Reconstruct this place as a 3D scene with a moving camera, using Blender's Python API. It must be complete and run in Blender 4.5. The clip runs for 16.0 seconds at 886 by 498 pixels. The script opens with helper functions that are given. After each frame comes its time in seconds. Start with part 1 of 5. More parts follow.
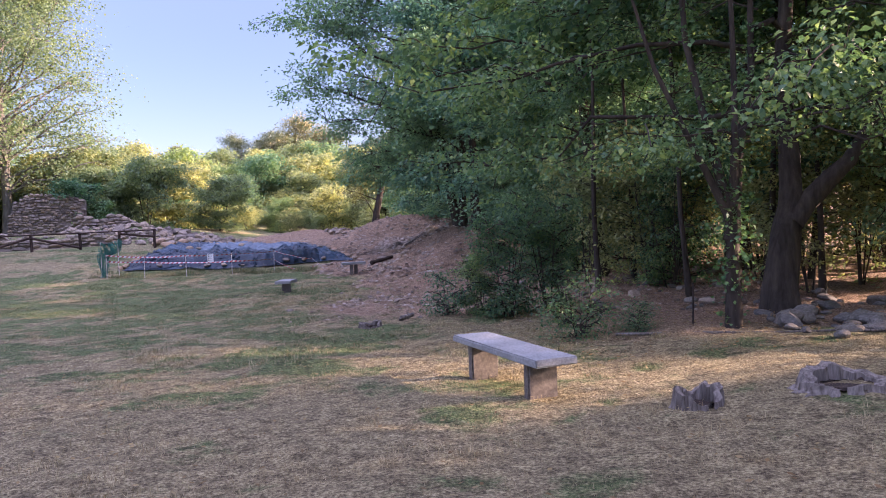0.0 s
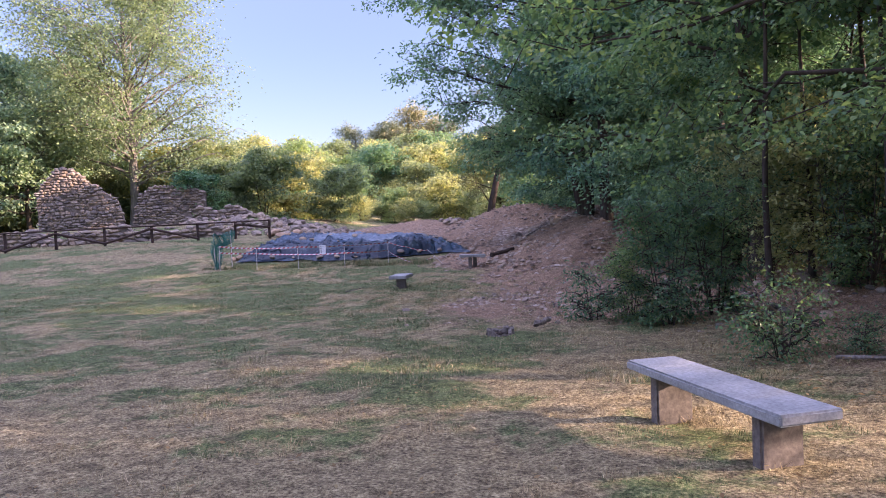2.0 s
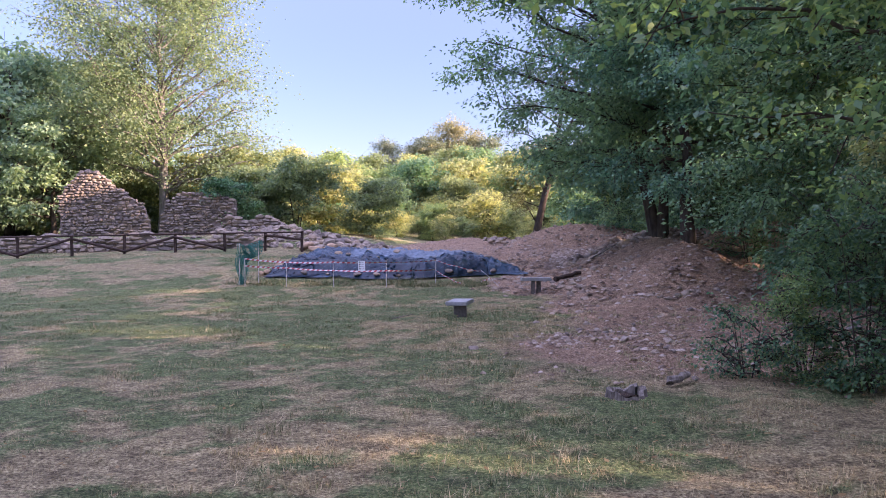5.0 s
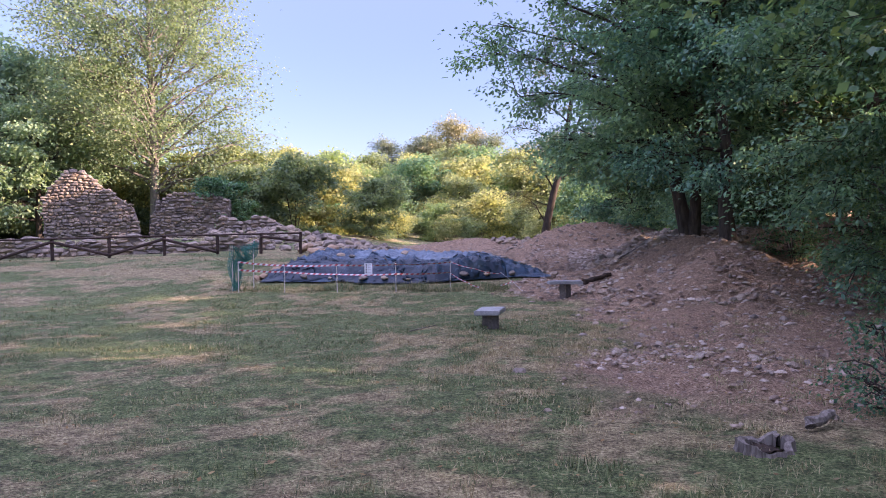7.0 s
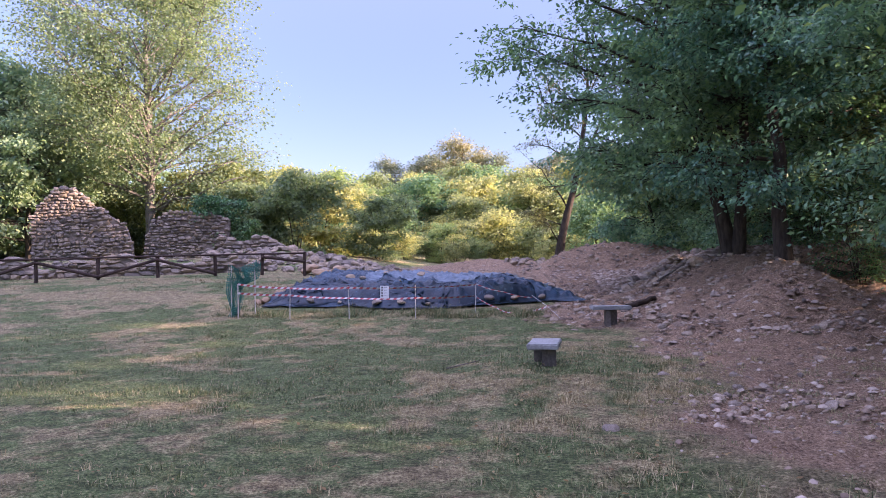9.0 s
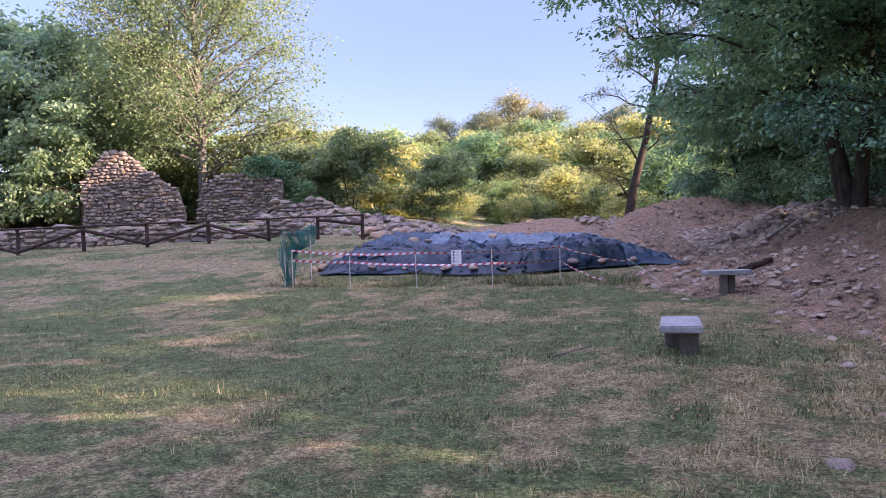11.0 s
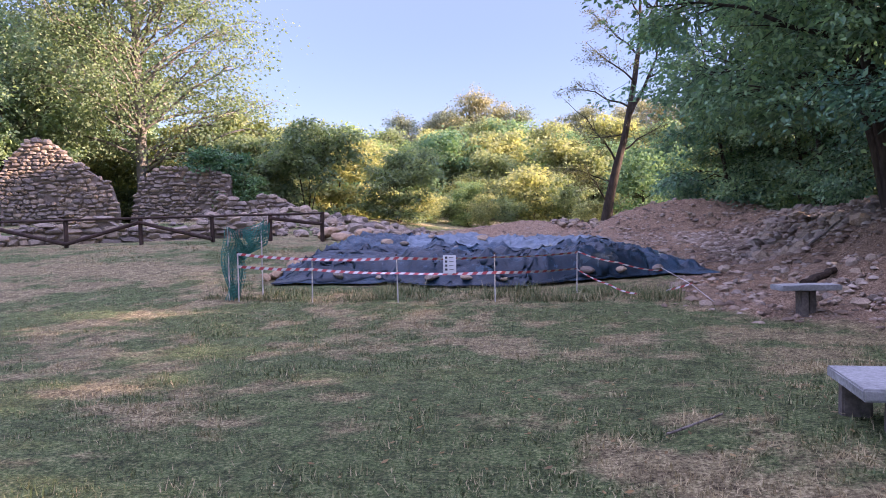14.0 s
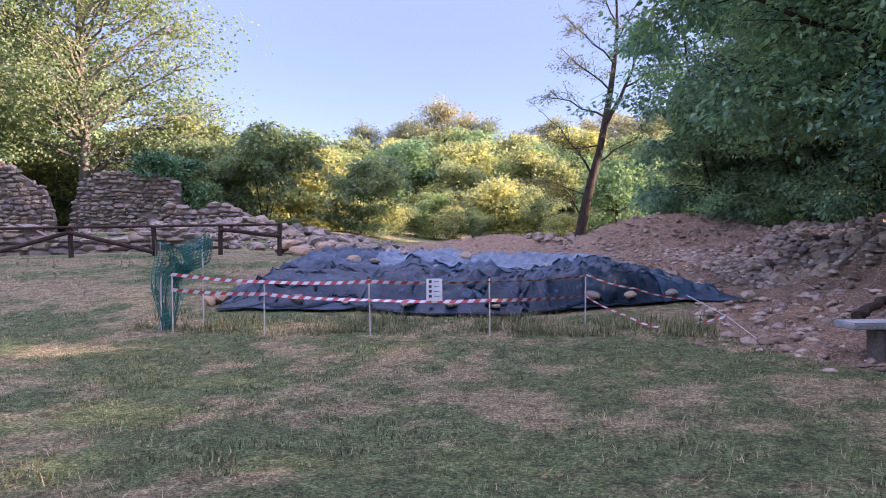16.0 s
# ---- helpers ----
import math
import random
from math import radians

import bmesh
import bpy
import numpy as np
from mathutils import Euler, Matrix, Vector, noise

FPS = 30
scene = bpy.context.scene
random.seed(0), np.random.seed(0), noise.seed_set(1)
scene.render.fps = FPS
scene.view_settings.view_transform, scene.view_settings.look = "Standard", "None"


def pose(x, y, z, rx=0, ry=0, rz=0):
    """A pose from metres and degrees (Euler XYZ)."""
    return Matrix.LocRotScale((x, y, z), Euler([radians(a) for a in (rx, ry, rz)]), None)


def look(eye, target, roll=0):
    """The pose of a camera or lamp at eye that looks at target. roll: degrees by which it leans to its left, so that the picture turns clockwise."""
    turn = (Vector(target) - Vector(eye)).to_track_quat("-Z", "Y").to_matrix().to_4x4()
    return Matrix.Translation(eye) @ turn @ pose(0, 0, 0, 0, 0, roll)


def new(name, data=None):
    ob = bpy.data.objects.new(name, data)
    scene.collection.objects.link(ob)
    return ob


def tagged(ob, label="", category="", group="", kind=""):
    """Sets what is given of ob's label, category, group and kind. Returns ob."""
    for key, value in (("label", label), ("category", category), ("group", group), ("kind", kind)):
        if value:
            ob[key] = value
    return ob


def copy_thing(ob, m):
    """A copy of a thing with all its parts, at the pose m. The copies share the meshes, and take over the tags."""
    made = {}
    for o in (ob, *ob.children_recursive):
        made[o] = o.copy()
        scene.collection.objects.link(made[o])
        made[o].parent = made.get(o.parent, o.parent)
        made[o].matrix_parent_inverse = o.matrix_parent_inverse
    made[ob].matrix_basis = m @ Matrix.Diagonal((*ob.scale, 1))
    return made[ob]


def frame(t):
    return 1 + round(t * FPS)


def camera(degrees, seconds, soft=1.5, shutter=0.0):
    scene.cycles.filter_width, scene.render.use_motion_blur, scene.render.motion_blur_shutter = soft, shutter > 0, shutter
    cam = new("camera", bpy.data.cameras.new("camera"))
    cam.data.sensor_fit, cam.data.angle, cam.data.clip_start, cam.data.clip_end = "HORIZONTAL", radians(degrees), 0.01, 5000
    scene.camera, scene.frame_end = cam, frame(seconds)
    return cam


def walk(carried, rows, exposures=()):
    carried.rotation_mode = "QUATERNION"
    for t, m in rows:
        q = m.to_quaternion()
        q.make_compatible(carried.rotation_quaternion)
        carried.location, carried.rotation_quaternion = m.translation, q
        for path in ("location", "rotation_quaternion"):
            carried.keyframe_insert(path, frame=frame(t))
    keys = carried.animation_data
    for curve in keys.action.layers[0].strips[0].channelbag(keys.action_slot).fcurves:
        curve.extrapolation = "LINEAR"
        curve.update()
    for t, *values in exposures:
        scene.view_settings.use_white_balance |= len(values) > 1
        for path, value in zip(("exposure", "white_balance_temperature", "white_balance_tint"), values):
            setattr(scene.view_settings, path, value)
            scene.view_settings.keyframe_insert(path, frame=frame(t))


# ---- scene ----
cam = camera(60.9, 16.0, soft=0.95)
METRES, EYE, TILT, LEAN, TURN = 18.4, 1.59, 0.0, 0.0, 0.0
ROWS = [
    (0.0, 0.0, 0.0, 0.0, -0.08, -2.05, 2.16),
    (0.5, -0.0049, 0.0282, 0.0007, 1.69, -2.26, 2.44),
    (1.0, -0.0123, 0.057, 0.0005, 3.22, -2.5, 2.59),
    (1.5, -0.0178, 0.0881, 0.0008, 6.89, -2.49, 2.8),
    (2.0, -0.0269, 0.1183, -0.0015, 8.37, -2.45, 2.37),
    (2.5, -0.0369, 0.15, -0.0032, 9.03, -2.34, 2.32),
    (3.0, -0.0484, 0.1803, -0.004, 10.65, -2.32, 2.16),
    (3.5, -0.0611, 0.2088, -0.0029, 10.7, -1.56, 1.74),
    (4.0, -0.0724, 0.2372, -0.0024, 11.86, 1.01, 1.46),
    (4.5, -0.0855, 0.2645, -0.0054, 11.42, 0.56, 1.25),
    (5.0, -0.0961, 0.2922, -0.008, 10.73, -0.87, 0.48),
    (7.5, -0.1604, 0.4378, -0.0119, 10.54, -0.64, 1.06),
    (8.0, -0.1746, 0.4667, -0.0129, 10.71, -0.24, 1.08),
    (8.5, -0.1879, 0.4928, -0.0141, 10.4, 0.43, 1.08),
    (9.0, -0.2021, 0.5204, -0.0142, 10.38, 0.94, 0.94),
    (9.5, -0.2159, 0.5481, -0.0141, 10.18, -0.36, 1.46),
    (10.0, -0.228, 0.5789, -0.0137, 13.4, -1.67, 1.7),
    (12.5, -0.2959, 0.7176, -0.0167, 14.67, -2.0, 1.96),
    (13.0, -0.3087, 0.7468, -0.0174, 12.28, -1.84, 1.4),
    (13.5, -0.3198, 0.7745, -0.017, 11.36, -1.85, 1.33),
    (14.0, -0.3316, 0.8058, -0.0186, 10.84, -1.74, 1.3),
    (14.5, -0.3406, 0.8347, -0.0182, 8.64, -0.87, 1.43),
    (15.0, -0.3509, 0.8654, -0.0163, 8.29, -0.05, 1.31),
    (15.5, -0.3612, 0.8942, -0.0155, 7.68, 0.14, 0.93),
    (16.0, -0.3715, 0.924, -0.0146, 7.83, -0.89, 0.66),
]
walk(cam, [(t, pose(0, 0, EYE, TILT, LEAN, TURN) @ pose(METRES * x, METRES * y, METRES * z, 90 + pitch, roll, yaw)) for t, x, y, z, yaw, pitch, roll in ROWS],
     [(t, 2.15 + e, 5880.0, 46.0) for t, e in ((0.0, 0.0), (3.0, 0.0), (3.5, -0.08), (4.0, -0.3), (4.5, -0.2), (5.0, 0.05), (6.0, 0.03), (16.0, 0.0))])

# ---- world, sun, exposure ----
SUN_EL, SUN_AZ = 17.0, 2.0            # degrees above the horizon; degrees from +x towards +y
to_sun = Vector((math.cos(radians(SUN_AZ)) * math.cos(radians(SUN_EL)), math.sin(radians(SUN_AZ)) * math.cos(radians(SUN_EL)), math.sin(radians(SUN_EL))))
world = bpy.data.worlds.new("sky")
scene.world = world
world.use_nodes = True
sky = world.node_tree.nodes.new("ShaderNodeTexSky")
sky.sky_type, sky.sun_disc = "NISHITA", False
sky.sun_elevation, sky.sun_rotation = radians(SUN_EL), radians(90 - SUN_AZ)
sky.air_density, sky.dust_density, sky.ozone_density = 1.0, 0.45, 1.6
back = world.node_tree.nodes["Background"]
back.inputs["Strength"].default_value = 0.053
wt = world.node_tree
wt.links.new(sky.outputs[0], back.inputs["Color"])
# added pale fill light, growing smoothly towards the zenith to lift the shade
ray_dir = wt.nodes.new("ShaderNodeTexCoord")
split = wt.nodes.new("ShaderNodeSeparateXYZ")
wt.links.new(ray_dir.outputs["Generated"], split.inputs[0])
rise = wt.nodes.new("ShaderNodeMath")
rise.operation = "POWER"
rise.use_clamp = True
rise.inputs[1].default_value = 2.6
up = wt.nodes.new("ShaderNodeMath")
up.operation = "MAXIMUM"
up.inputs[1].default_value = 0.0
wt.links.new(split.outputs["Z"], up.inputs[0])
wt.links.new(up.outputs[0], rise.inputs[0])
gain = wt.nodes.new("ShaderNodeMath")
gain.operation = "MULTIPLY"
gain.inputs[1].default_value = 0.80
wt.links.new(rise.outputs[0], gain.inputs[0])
overhead_fill = wt.nodes.new("ShaderNodeBackground")
overhead_fill.inputs["Color"].default_value = (0.86, 0.93, 1.15, 1)
wt.links.new(gain.outputs[0], overhead_fill.inputs["Strength"])
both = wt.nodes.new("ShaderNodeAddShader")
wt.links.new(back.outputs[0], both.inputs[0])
wt.links.new(overhead_fill.outputs[0], both.inputs[1])
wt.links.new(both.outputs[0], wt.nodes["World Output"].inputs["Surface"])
sun_data = bpy.data.lights.new("sun", "SUN")
sun_data.energy, sun_data.angle, sun_data.color = 5.0, radians(0.6), (1.0, 0.79, 0.49)
sun = new("sun", sun_data)
sun.matrix_world = look((0, 0, 40), Vector((0, 0, 40)) - to_sun)


# ---- materials ----
def material(name, rough=0.9, metal=0.0):
    m = bpy.data.materials.new(name)
    m.use_nodes = True
    b = m.node_tree.nodes["Principled BSDF"]
    b.inputs["Roughness"].default_value, b.inputs["Metallic"].default_value = rough, metal
    b.inputs["Specular IOR Level"].default_value = 0.25
    return m, m.node_tree, b


def add_node(nt, kind, **values):
    n = nt.nodes.new(kind)
    for k, v in values.items():
        n.inputs[k].default_value = v
    return n


def noise_node(nt, scale, detail=4.0, rough=0.6, coords="object", stretch=None):
    tc = nt.nodes.new("ShaderNodeTexCoord") if coords == "object" else nt.nodes.new("ShaderNodeNewGeometry")
    out = tc.outputs["Object" if coords == "object" else "Position"]
    if stretch:
        mp = nt.nodes.new("ShaderNodeMapping")
        mp.inputs["Scale"].default_value = stretch
        nt.links.new(out, mp.inputs["Vector"])
        out = mp.outputs[0]
    n = add_node(nt, "ShaderNodeTexNoise", Scale=scale, Detail=detail, Roughness=rough)
    nt.links.new(out, n.inputs["Vector"])
    return n.outputs["Fac"]


def ramp_node(nt, fac, stops):
    r = nt.nodes.new("ShaderNodeValToRGB")
    e = r.color_ramp.elements
    while len(e) < len(stops):
        e.new(0.5)
    for k, (pos, col) in zip(e, stops):
        k.position, k.color = pos, (*col, 1) if len(col) == 3 else col
    nt.links.new(fac, r.inputs["Fac"])
    return r.outputs["Color"]


def grey(v):
    return (v, v, v)


def mix_node(nt, fac, a, b, blend="MIX"):
    n = nt.nodes.new("ShaderNodeMix")
    n.data_type, n.blend_type = "RGBA", blend
    for i, v in ((0, fac), (6, a), (7, b)):
        if isinstance(v, bpy.types.NodeSocket):
            nt.links.new(v, n.inputs[i])
        else:
            n.inputs[i].default_value = v if i == 0 else (*v, 1)
    return n.outputs[2]


def bump_node(nt, b, height, strength=0.5, distance=0.02):
    n = add_node(nt, "ShaderNodeBump", Strength=strength, Distance=distance)
    nt.links.new(height, n.inputs["Height"])
    nt.links.new(n.outputs[0], b.inputs["Normal"])


def two_scale(name, dark, light, fine, coarse, rough=0.9, bump=0.5, dist=0.01, metal=0.0, per_object=0.0, coords="object", stretch=None):
    """A plain surface with grain and stains at two scales; per_object varies lightness from piece to piece."""
    m, nt, b = material(name, rough, metal)
    f, c = noise_node(nt, fine, 5, 0.65, coords, stretch), noise_node(nt, coarse, 3, 0.55, coords)
    col = ramp_node(nt, f, [(0.3, dark), (0.7, light)])
    col = mix_node(nt, 0.55, col, ramp_node(nt, c, [(0.35, grey(0.55)), (0.65, grey(1.0))]), "MULTIPLY")
    if per_object:
        info = nt.nodes.new("ShaderNodeObjectInfo")
        tint = ramp_node(nt, info.outputs["Random"], [(0.0, (1 - per_object, 1 - per_object, 1 - per_object * 0.9)), (0.5, grey(1.0)), (1.0, (1 + per_object * 0.3, 1 + per_object * 0.1, 1 - per_object * 0.2))])
        col = mix_node(nt, 1.0, col, tint, "MULTIPLY")
    nt.links.new(col, b.inputs["Base Color"])
    if bump:
        bump_node(nt, b, f, bump, dist)
    return m


def leaf_material(name, colours, glow=0.45, gloss=0.45):
    """Leaves: each leaf has a tone of its own; thin enough for light to shine through."""
    m, nt, b = material(name, gloss)
    geo, info = nt.nodes.new("ShaderNodeNewGeometry"), nt.nodes.new("ShaderNodeObjectInfo")
    n = len(colours) - 1
    col = ramp_node(nt, geo.outputs["Random Per Island"], [(i / n, c) for i, c in enumerate(colours)])
    patch = ramp_node(nt, noise_node(nt, 0.6, 2, 0.5), [(0.35, (0.72, 0.8, 0.8)), (0.65, (1.15, 1.1, 0.9))])
    col = mix_node(nt, 0.8, col, patch, "MULTIPLY")
    tone = ramp_node(nt, info.outputs["Random"], [(0.0, (0.68, 0.8, 0.85)), (0.5, (0.95, 0.95, 0.9)), (1.0, (1.3, 1.15, 0.9))])
    col = mix_node(nt, 1.0, col, tone, "MULTIPLY")
    nt.links.new(col, b.inputs["Base Color"])
    tr = nt.nodes.new("ShaderNodeBsdfTranslucent")
    nt.links.new(mix_node(nt, 1.0, col, (1.2, 1.25, 0.78), "MULTIPLY"), tr.inputs["Color"])
    mx = add_node(nt, "ShaderNodeMixShader", Fac=glow)
    nt.links.new(b.outputs[0], mx.inputs[1])
    nt.links.new(tr.outputs[0], mx.inputs[2])
    nt.links.new(mx.outputs[0], nt.nodes["Material Output"].inputs["Surface"])
    return m


STRAW_A, GREEN_B = (0.335, 0.27, 0.132), (0.20, 0.215, 0.09)


def attribute_node(nt, name):
    att = nt.nodes.new("ShaderNodeAttribute")
    att.attribute_name = name
    return att.outputs["Fac"]


def edged(nt, value, noise_value, gain=2.0, shift=-1.0, ragged=1.0):
    """A mask broken up along its edge by a noise."""
    a = nt.nodes.new("ShaderNodeMath")
    a.operation = "MULTIPLY_ADD"
    a.inputs[1].default_value, a.inputs[2].default_value = gain, shift
    nt.links.new(value, a.inputs[0])
    b = nt.nodes.new("ShaderNodeMath")
    b.operation, b.use_clamp = "MULTIPLY_ADD", True
    b.inputs[1].default_value = ragged
    nt.links.new(noise_value, b.inputs[0])
    nt.links.new(a.outputs[0], b.inputs[2])
    return b.outputs[0]


def ground_material():
    m, nt, b = material("dry_ground", 0.95)
    fine, mid = noise_node(nt, 34, 5, 0.75, "world"), noise_node(nt, 6.5, 6, 0.75, "world")
    straw = ramp_node(nt, fine, [(0.36, (0.08, 0.056, 0.03)), (0.5, (0.275, 0.23, 0.118)), (0.64, (0.54, 0.465, 0.265))])
    green = ramp_node(nt, fine, [(0.36, (0.035, 0.045, 0.015)), (0.5, (0.10, 0.15, 0.05)), (0.66, (0.30, 0.31, 0.14))])
    turf = mix_node(nt, edged(nt, attribute_node(nt, "green"), noise_node(nt, 3.2, 8, 0.78, "world"), 2.3, -3.35, 5.0), straw, green)
    turf = mix_node(nt, 0.7, turf, ramp_node(nt, mid, [(0.38, (0.28, 0.245, 0.22)), (0.6, grey(1.25))]), "MULTIPLY")
    soil = ramp_node(nt, fine, [(0.34, (0.075, 0.048, 0.03)), (0.5, (0.30, 0.21, 0.135)), (0.66, (0.54, 0.43, 0.31))])
    soil = mix_node(nt, 0.7, soil, ramp_node(nt, mid, [(0.34, (0.45, 0.40, 0.38)), (0.64, (1.2, 1.12, 1.06))]), "MULTIPLY")
    nt.links.new(mix_node(nt, edged(nt, attribute_node(nt, "soil"), mid, 1.9, -0.9, 0.9), turf, soil), b.inputs["Base Color"])
    bump_node(nt, b, mix_node(nt, 0.5, fine, mid), 1.0, 0.12)
    return m


def grass_material():
    m, nt, b = material("grass_blades", 0.7)
    rnd = nt.nodes.new("ShaderNodeNewGeometry").outputs["Random Per Island"]
    straw = ramp_node(nt, rnd, [(0, (0.20, 0.15, 0.07)), (0.6, STRAW_A), (1, (0.51, 0.43, 0.24))])
    green = ramp_node(nt, rnd, [(0, (0.04, 0.066, 0.026)), (0.5, (0.095, 0.135, 0.05)), (0.8, GREEN_B), (1, (0.42, 0.34, 0.20))])
    nt.links.new(mix_node(nt, edged(nt, attribute_node(nt, "green"), noise_node(nt, 3.2, 8, 0.78, "world"), 2.3, -3.35, 5.0), straw, green), b.inputs["Base Color"])
    return m


GROUND, GRASS = ground_material(), grass_material()
STONE = two_scale("field_stone", (0.19, 0.15, 0.115), (0.44, 0.375, 0.295), 14, 2.2, 0.9, 0.6, 0.015, per_object=0.45)
m, nt, b = material("pebble_stone", 0.95)
rnd = nt.nodes.new("ShaderNodeNewGeometry").outputs["Random Per Island"]
nt.links.new(mix_node(nt, 0.5, ramp_node(nt, rnd, [(0, (0.13, 0.095, 0.07)), (0.55, (0.24, 0.18, 0.13)), (1, (0.42, 0.355, 0.285))]), ramp_node(nt, noise_node(nt, 30, 4), [(0.35, grey(0.6)), (0.65, grey(1.1))]), "MULTIPLY"), b.inputs["Base Color"])
PEBBLE = m
STONE_DARK = two_scale("dark_stone", (0.11, 0.10, 0.085), (0.27, 0.25, 0.22), 12, 2.0, 0.95, 0.6, 0.015, per_object=0.35)
MORTAR = two_scale("wall_core", (0.16, 0.125, 0.10), (0.30, 0.245, 0.20), 9, 0.8, 0.95, 0.8, 0.03)
CONCRETE = two_scale("bench_stone", (0.20, 0.21, 0.205), (0.36, 0.37, 0.36), 35, 3.0, 0.85, 0.25, 0.004)
CONCRETE_LEG = two_scale("bench_leg_stone", (0.085, 0.075, 0.065), (0.19, 0.165, 0.14), 25, 3.0, 0.85, 0.4, 0.005)
BARK = two_scale("bark", (0.026, 0.021, 0.017), (0.095, 0.077, 0.06), 9, 1.2, 0.95, 1.0, 0.03, stretch=(1, 1, 0.22))
BARK_PALE = two_scale("pale_bark", (0.11, 0.10, 0.085), (0.26, 0.24, 0.205), 9, 1.2, 0.95, 1.0, 0.03, stretch=(1, 1, 0.22))
BARK_PINE = two_scale("pine_bark", (0.13, 0.075, 0.05), (0.30, 0.19, 0.13), 9, 1.2, 0.95, 1.0, 0.03, stretch=(1, 1, 0.22))
DEADWOOD = two_scale("weathered_wood", (0.06, 0.048, 0.038), (0.27, 0.24, 0.205), 30, 3, 0.9, 0.9, 0.012, stretch=(1, 1, 0.15))
ROT = two_scale("rotten_heartwood", (0.015, 0.011, 0.009), (0.07, 0.05, 0.035), 22, 4, 0.95, 0.9, 0.015)
FENCE_WOOD = two_scale("dark_fence_wood", (0.028, 0.018, 0.014), (0.085, 0.055, 0.042), 14, 2, 0.8, 0.6, 0.006, stretch=(1, 1, 0.2))
IRON = two_scale("dark_iron", (0.03, 0.025, 0.022), (0.08, 0.06, 0.05), 40, 5, 0.7, 0.2, 0.002, 0.5)
PAPER = two_scale("sign_paper", (0.74, 0.75, 0.78), (0.82, 0.82, 0.84), 8, 3, 0.6, 0.1, 0.002)
INK = two_scale("sign_ink", (0.05, 0.05, 0.06), (0.09, 0.09, 0.10), 30, 5, 0.7, 0)
TAPE_WHITE = two_scale("tape_white", (0.50, 0.48, 0.48), (0.64, 0.62, 0.62), 20, 3, 0.45, 0)
TAPE_RED = two_scale("tape_red", (0.34, 0.05, 0.055), (0.46, 0.085, 0.085), 20, 3, 0.45, 0)
CORD = two_scale("pale_cord", (0.45, 0.43, 0.40), (0.62, 0.60, 0.56), 60, 5, 0.8, 0.2, 0.002)
NET = two_scale("green_net", (0.03, 0.17, 0.14), (0.06, 0.27, 0.22), 25, 4, 0.55, 0)
CLAY = two_scale("ochre_clay", (0.30, 0.20, 0.12), (0.48, 0.35, 0.23), 12, 2, 0.95, 0.7, 0.02)

m, nt, b = material("blue_tarpaulin", 0.38)
b.inputs["Specular IOR Level"].default_value = 0.4
weave = noise_node(nt, 3.0, 5, 0.6)
nt.links.new(mix_node(nt, 0.7, ramp_node(nt, weave, [(0.3, (0.004, 0.016, 0.032)), (0.62, (0.022, 0.066, 0.115))]), ramp_node(nt, noise_node(nt, 0.7, 4, 0.6), [(0.35, grey(0.6)), (0.62, (1.1, 1.1, 1.05))]), "MULTIPLY"), b.inputs["Base Color"])
bump_node(nt, b, noise_node(nt, 5.0, 6, 0.7, stretch=(0.5, 1.6, 1)), 1.0, 0.07)
TARP = m
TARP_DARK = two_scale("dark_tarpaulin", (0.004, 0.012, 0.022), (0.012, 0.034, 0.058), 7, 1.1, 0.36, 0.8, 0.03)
TARP_PALE = two_scale("pale_tarpaulin", (0.085, 0.125, 0.165), (0.175, 0.235, 0.295), 6, 0.9, 0.5, 0.9, 0.03)

LEAF_CHESTNUT = leaf_material("chestnut_leaf", [(0.10, 0.205, 0.165), (0.17, 0.32, 0.235), (0.27, 0.44, 0.28)], 0.4, 0.4)
LEAF_WOOD = leaf_material("woodland_leaf", [(0.06, 0.13, 0.095), (0.11, 0.215, 0.13), (0.20, 0.30, 0.14)], 0.45, 0.45)
LEAF_POPLAR = leaf_material("poplar_leaf", [(0.16, 0.225, 0.165), (0.225, 0.30, 0.19), (0.30, 0.37, 0.21)], 0.5, 0.6)
LEAF_YELLOW = leaf_material("yellow_leaf", [(0.23, 0.263, 0.138), (0.356, 0.386, 0.187), (0.506, 0.504, 0.253)], 0.42, 0.5)
# distance haze is put into the far leaves: pale tones, close together
LEAF_FAR = leaf_material("far_wood_leaf", [(0.25, 0.30, 0.19), (0.33, 0.38, 0.22), (0.44, 0.46, 0.25)], 0.5, 0.7)
LEAF_PINE = leaf_material("pine_needles", [(0.22, 0.24, 0.18), (0.29, 0.30, 0.21), (0.37, 0.37, 0.25)], 0.3, 0.7)
LEAF_GREEN = leaf_material("cool_green_leaf", [(0.17, 0.27, 0.17), (0.24, 0.35, 0.20), (0.33, 0.43, 0.23)], 0.5, 0.7)
# blue-green of shade and haze is put into this leaf colour
LEAF_SIDE = leaf_material("shaded_leaf", [(0.16, 0.27, 0.24), (0.23, 0.35, 0.28), (0.31, 0.42, 0.29)], 0.45, 0.75)
LEAF_LOCUST = leaf_material("locust_leaf", [(0.09, 0.10, 0.055), (0.15, 0.155, 0.08), (0.22, 0.21, 0.11)], 0.45, 0.5)
LEAF_IVY = leaf_material("ivy_leaf", [(0.07, 0.16, 0.09), (0.12, 0.24, 0.12), (0.18, 0.31, 0.15)], 0.3, 0.4)
LEAF_DRY = leaf_material("dry_leaf", [(0.20, 0.11, 0.05), (0.32, 0.19, 0.09), (0.42, 0.29, 0.15)], 0.3, 0.7)


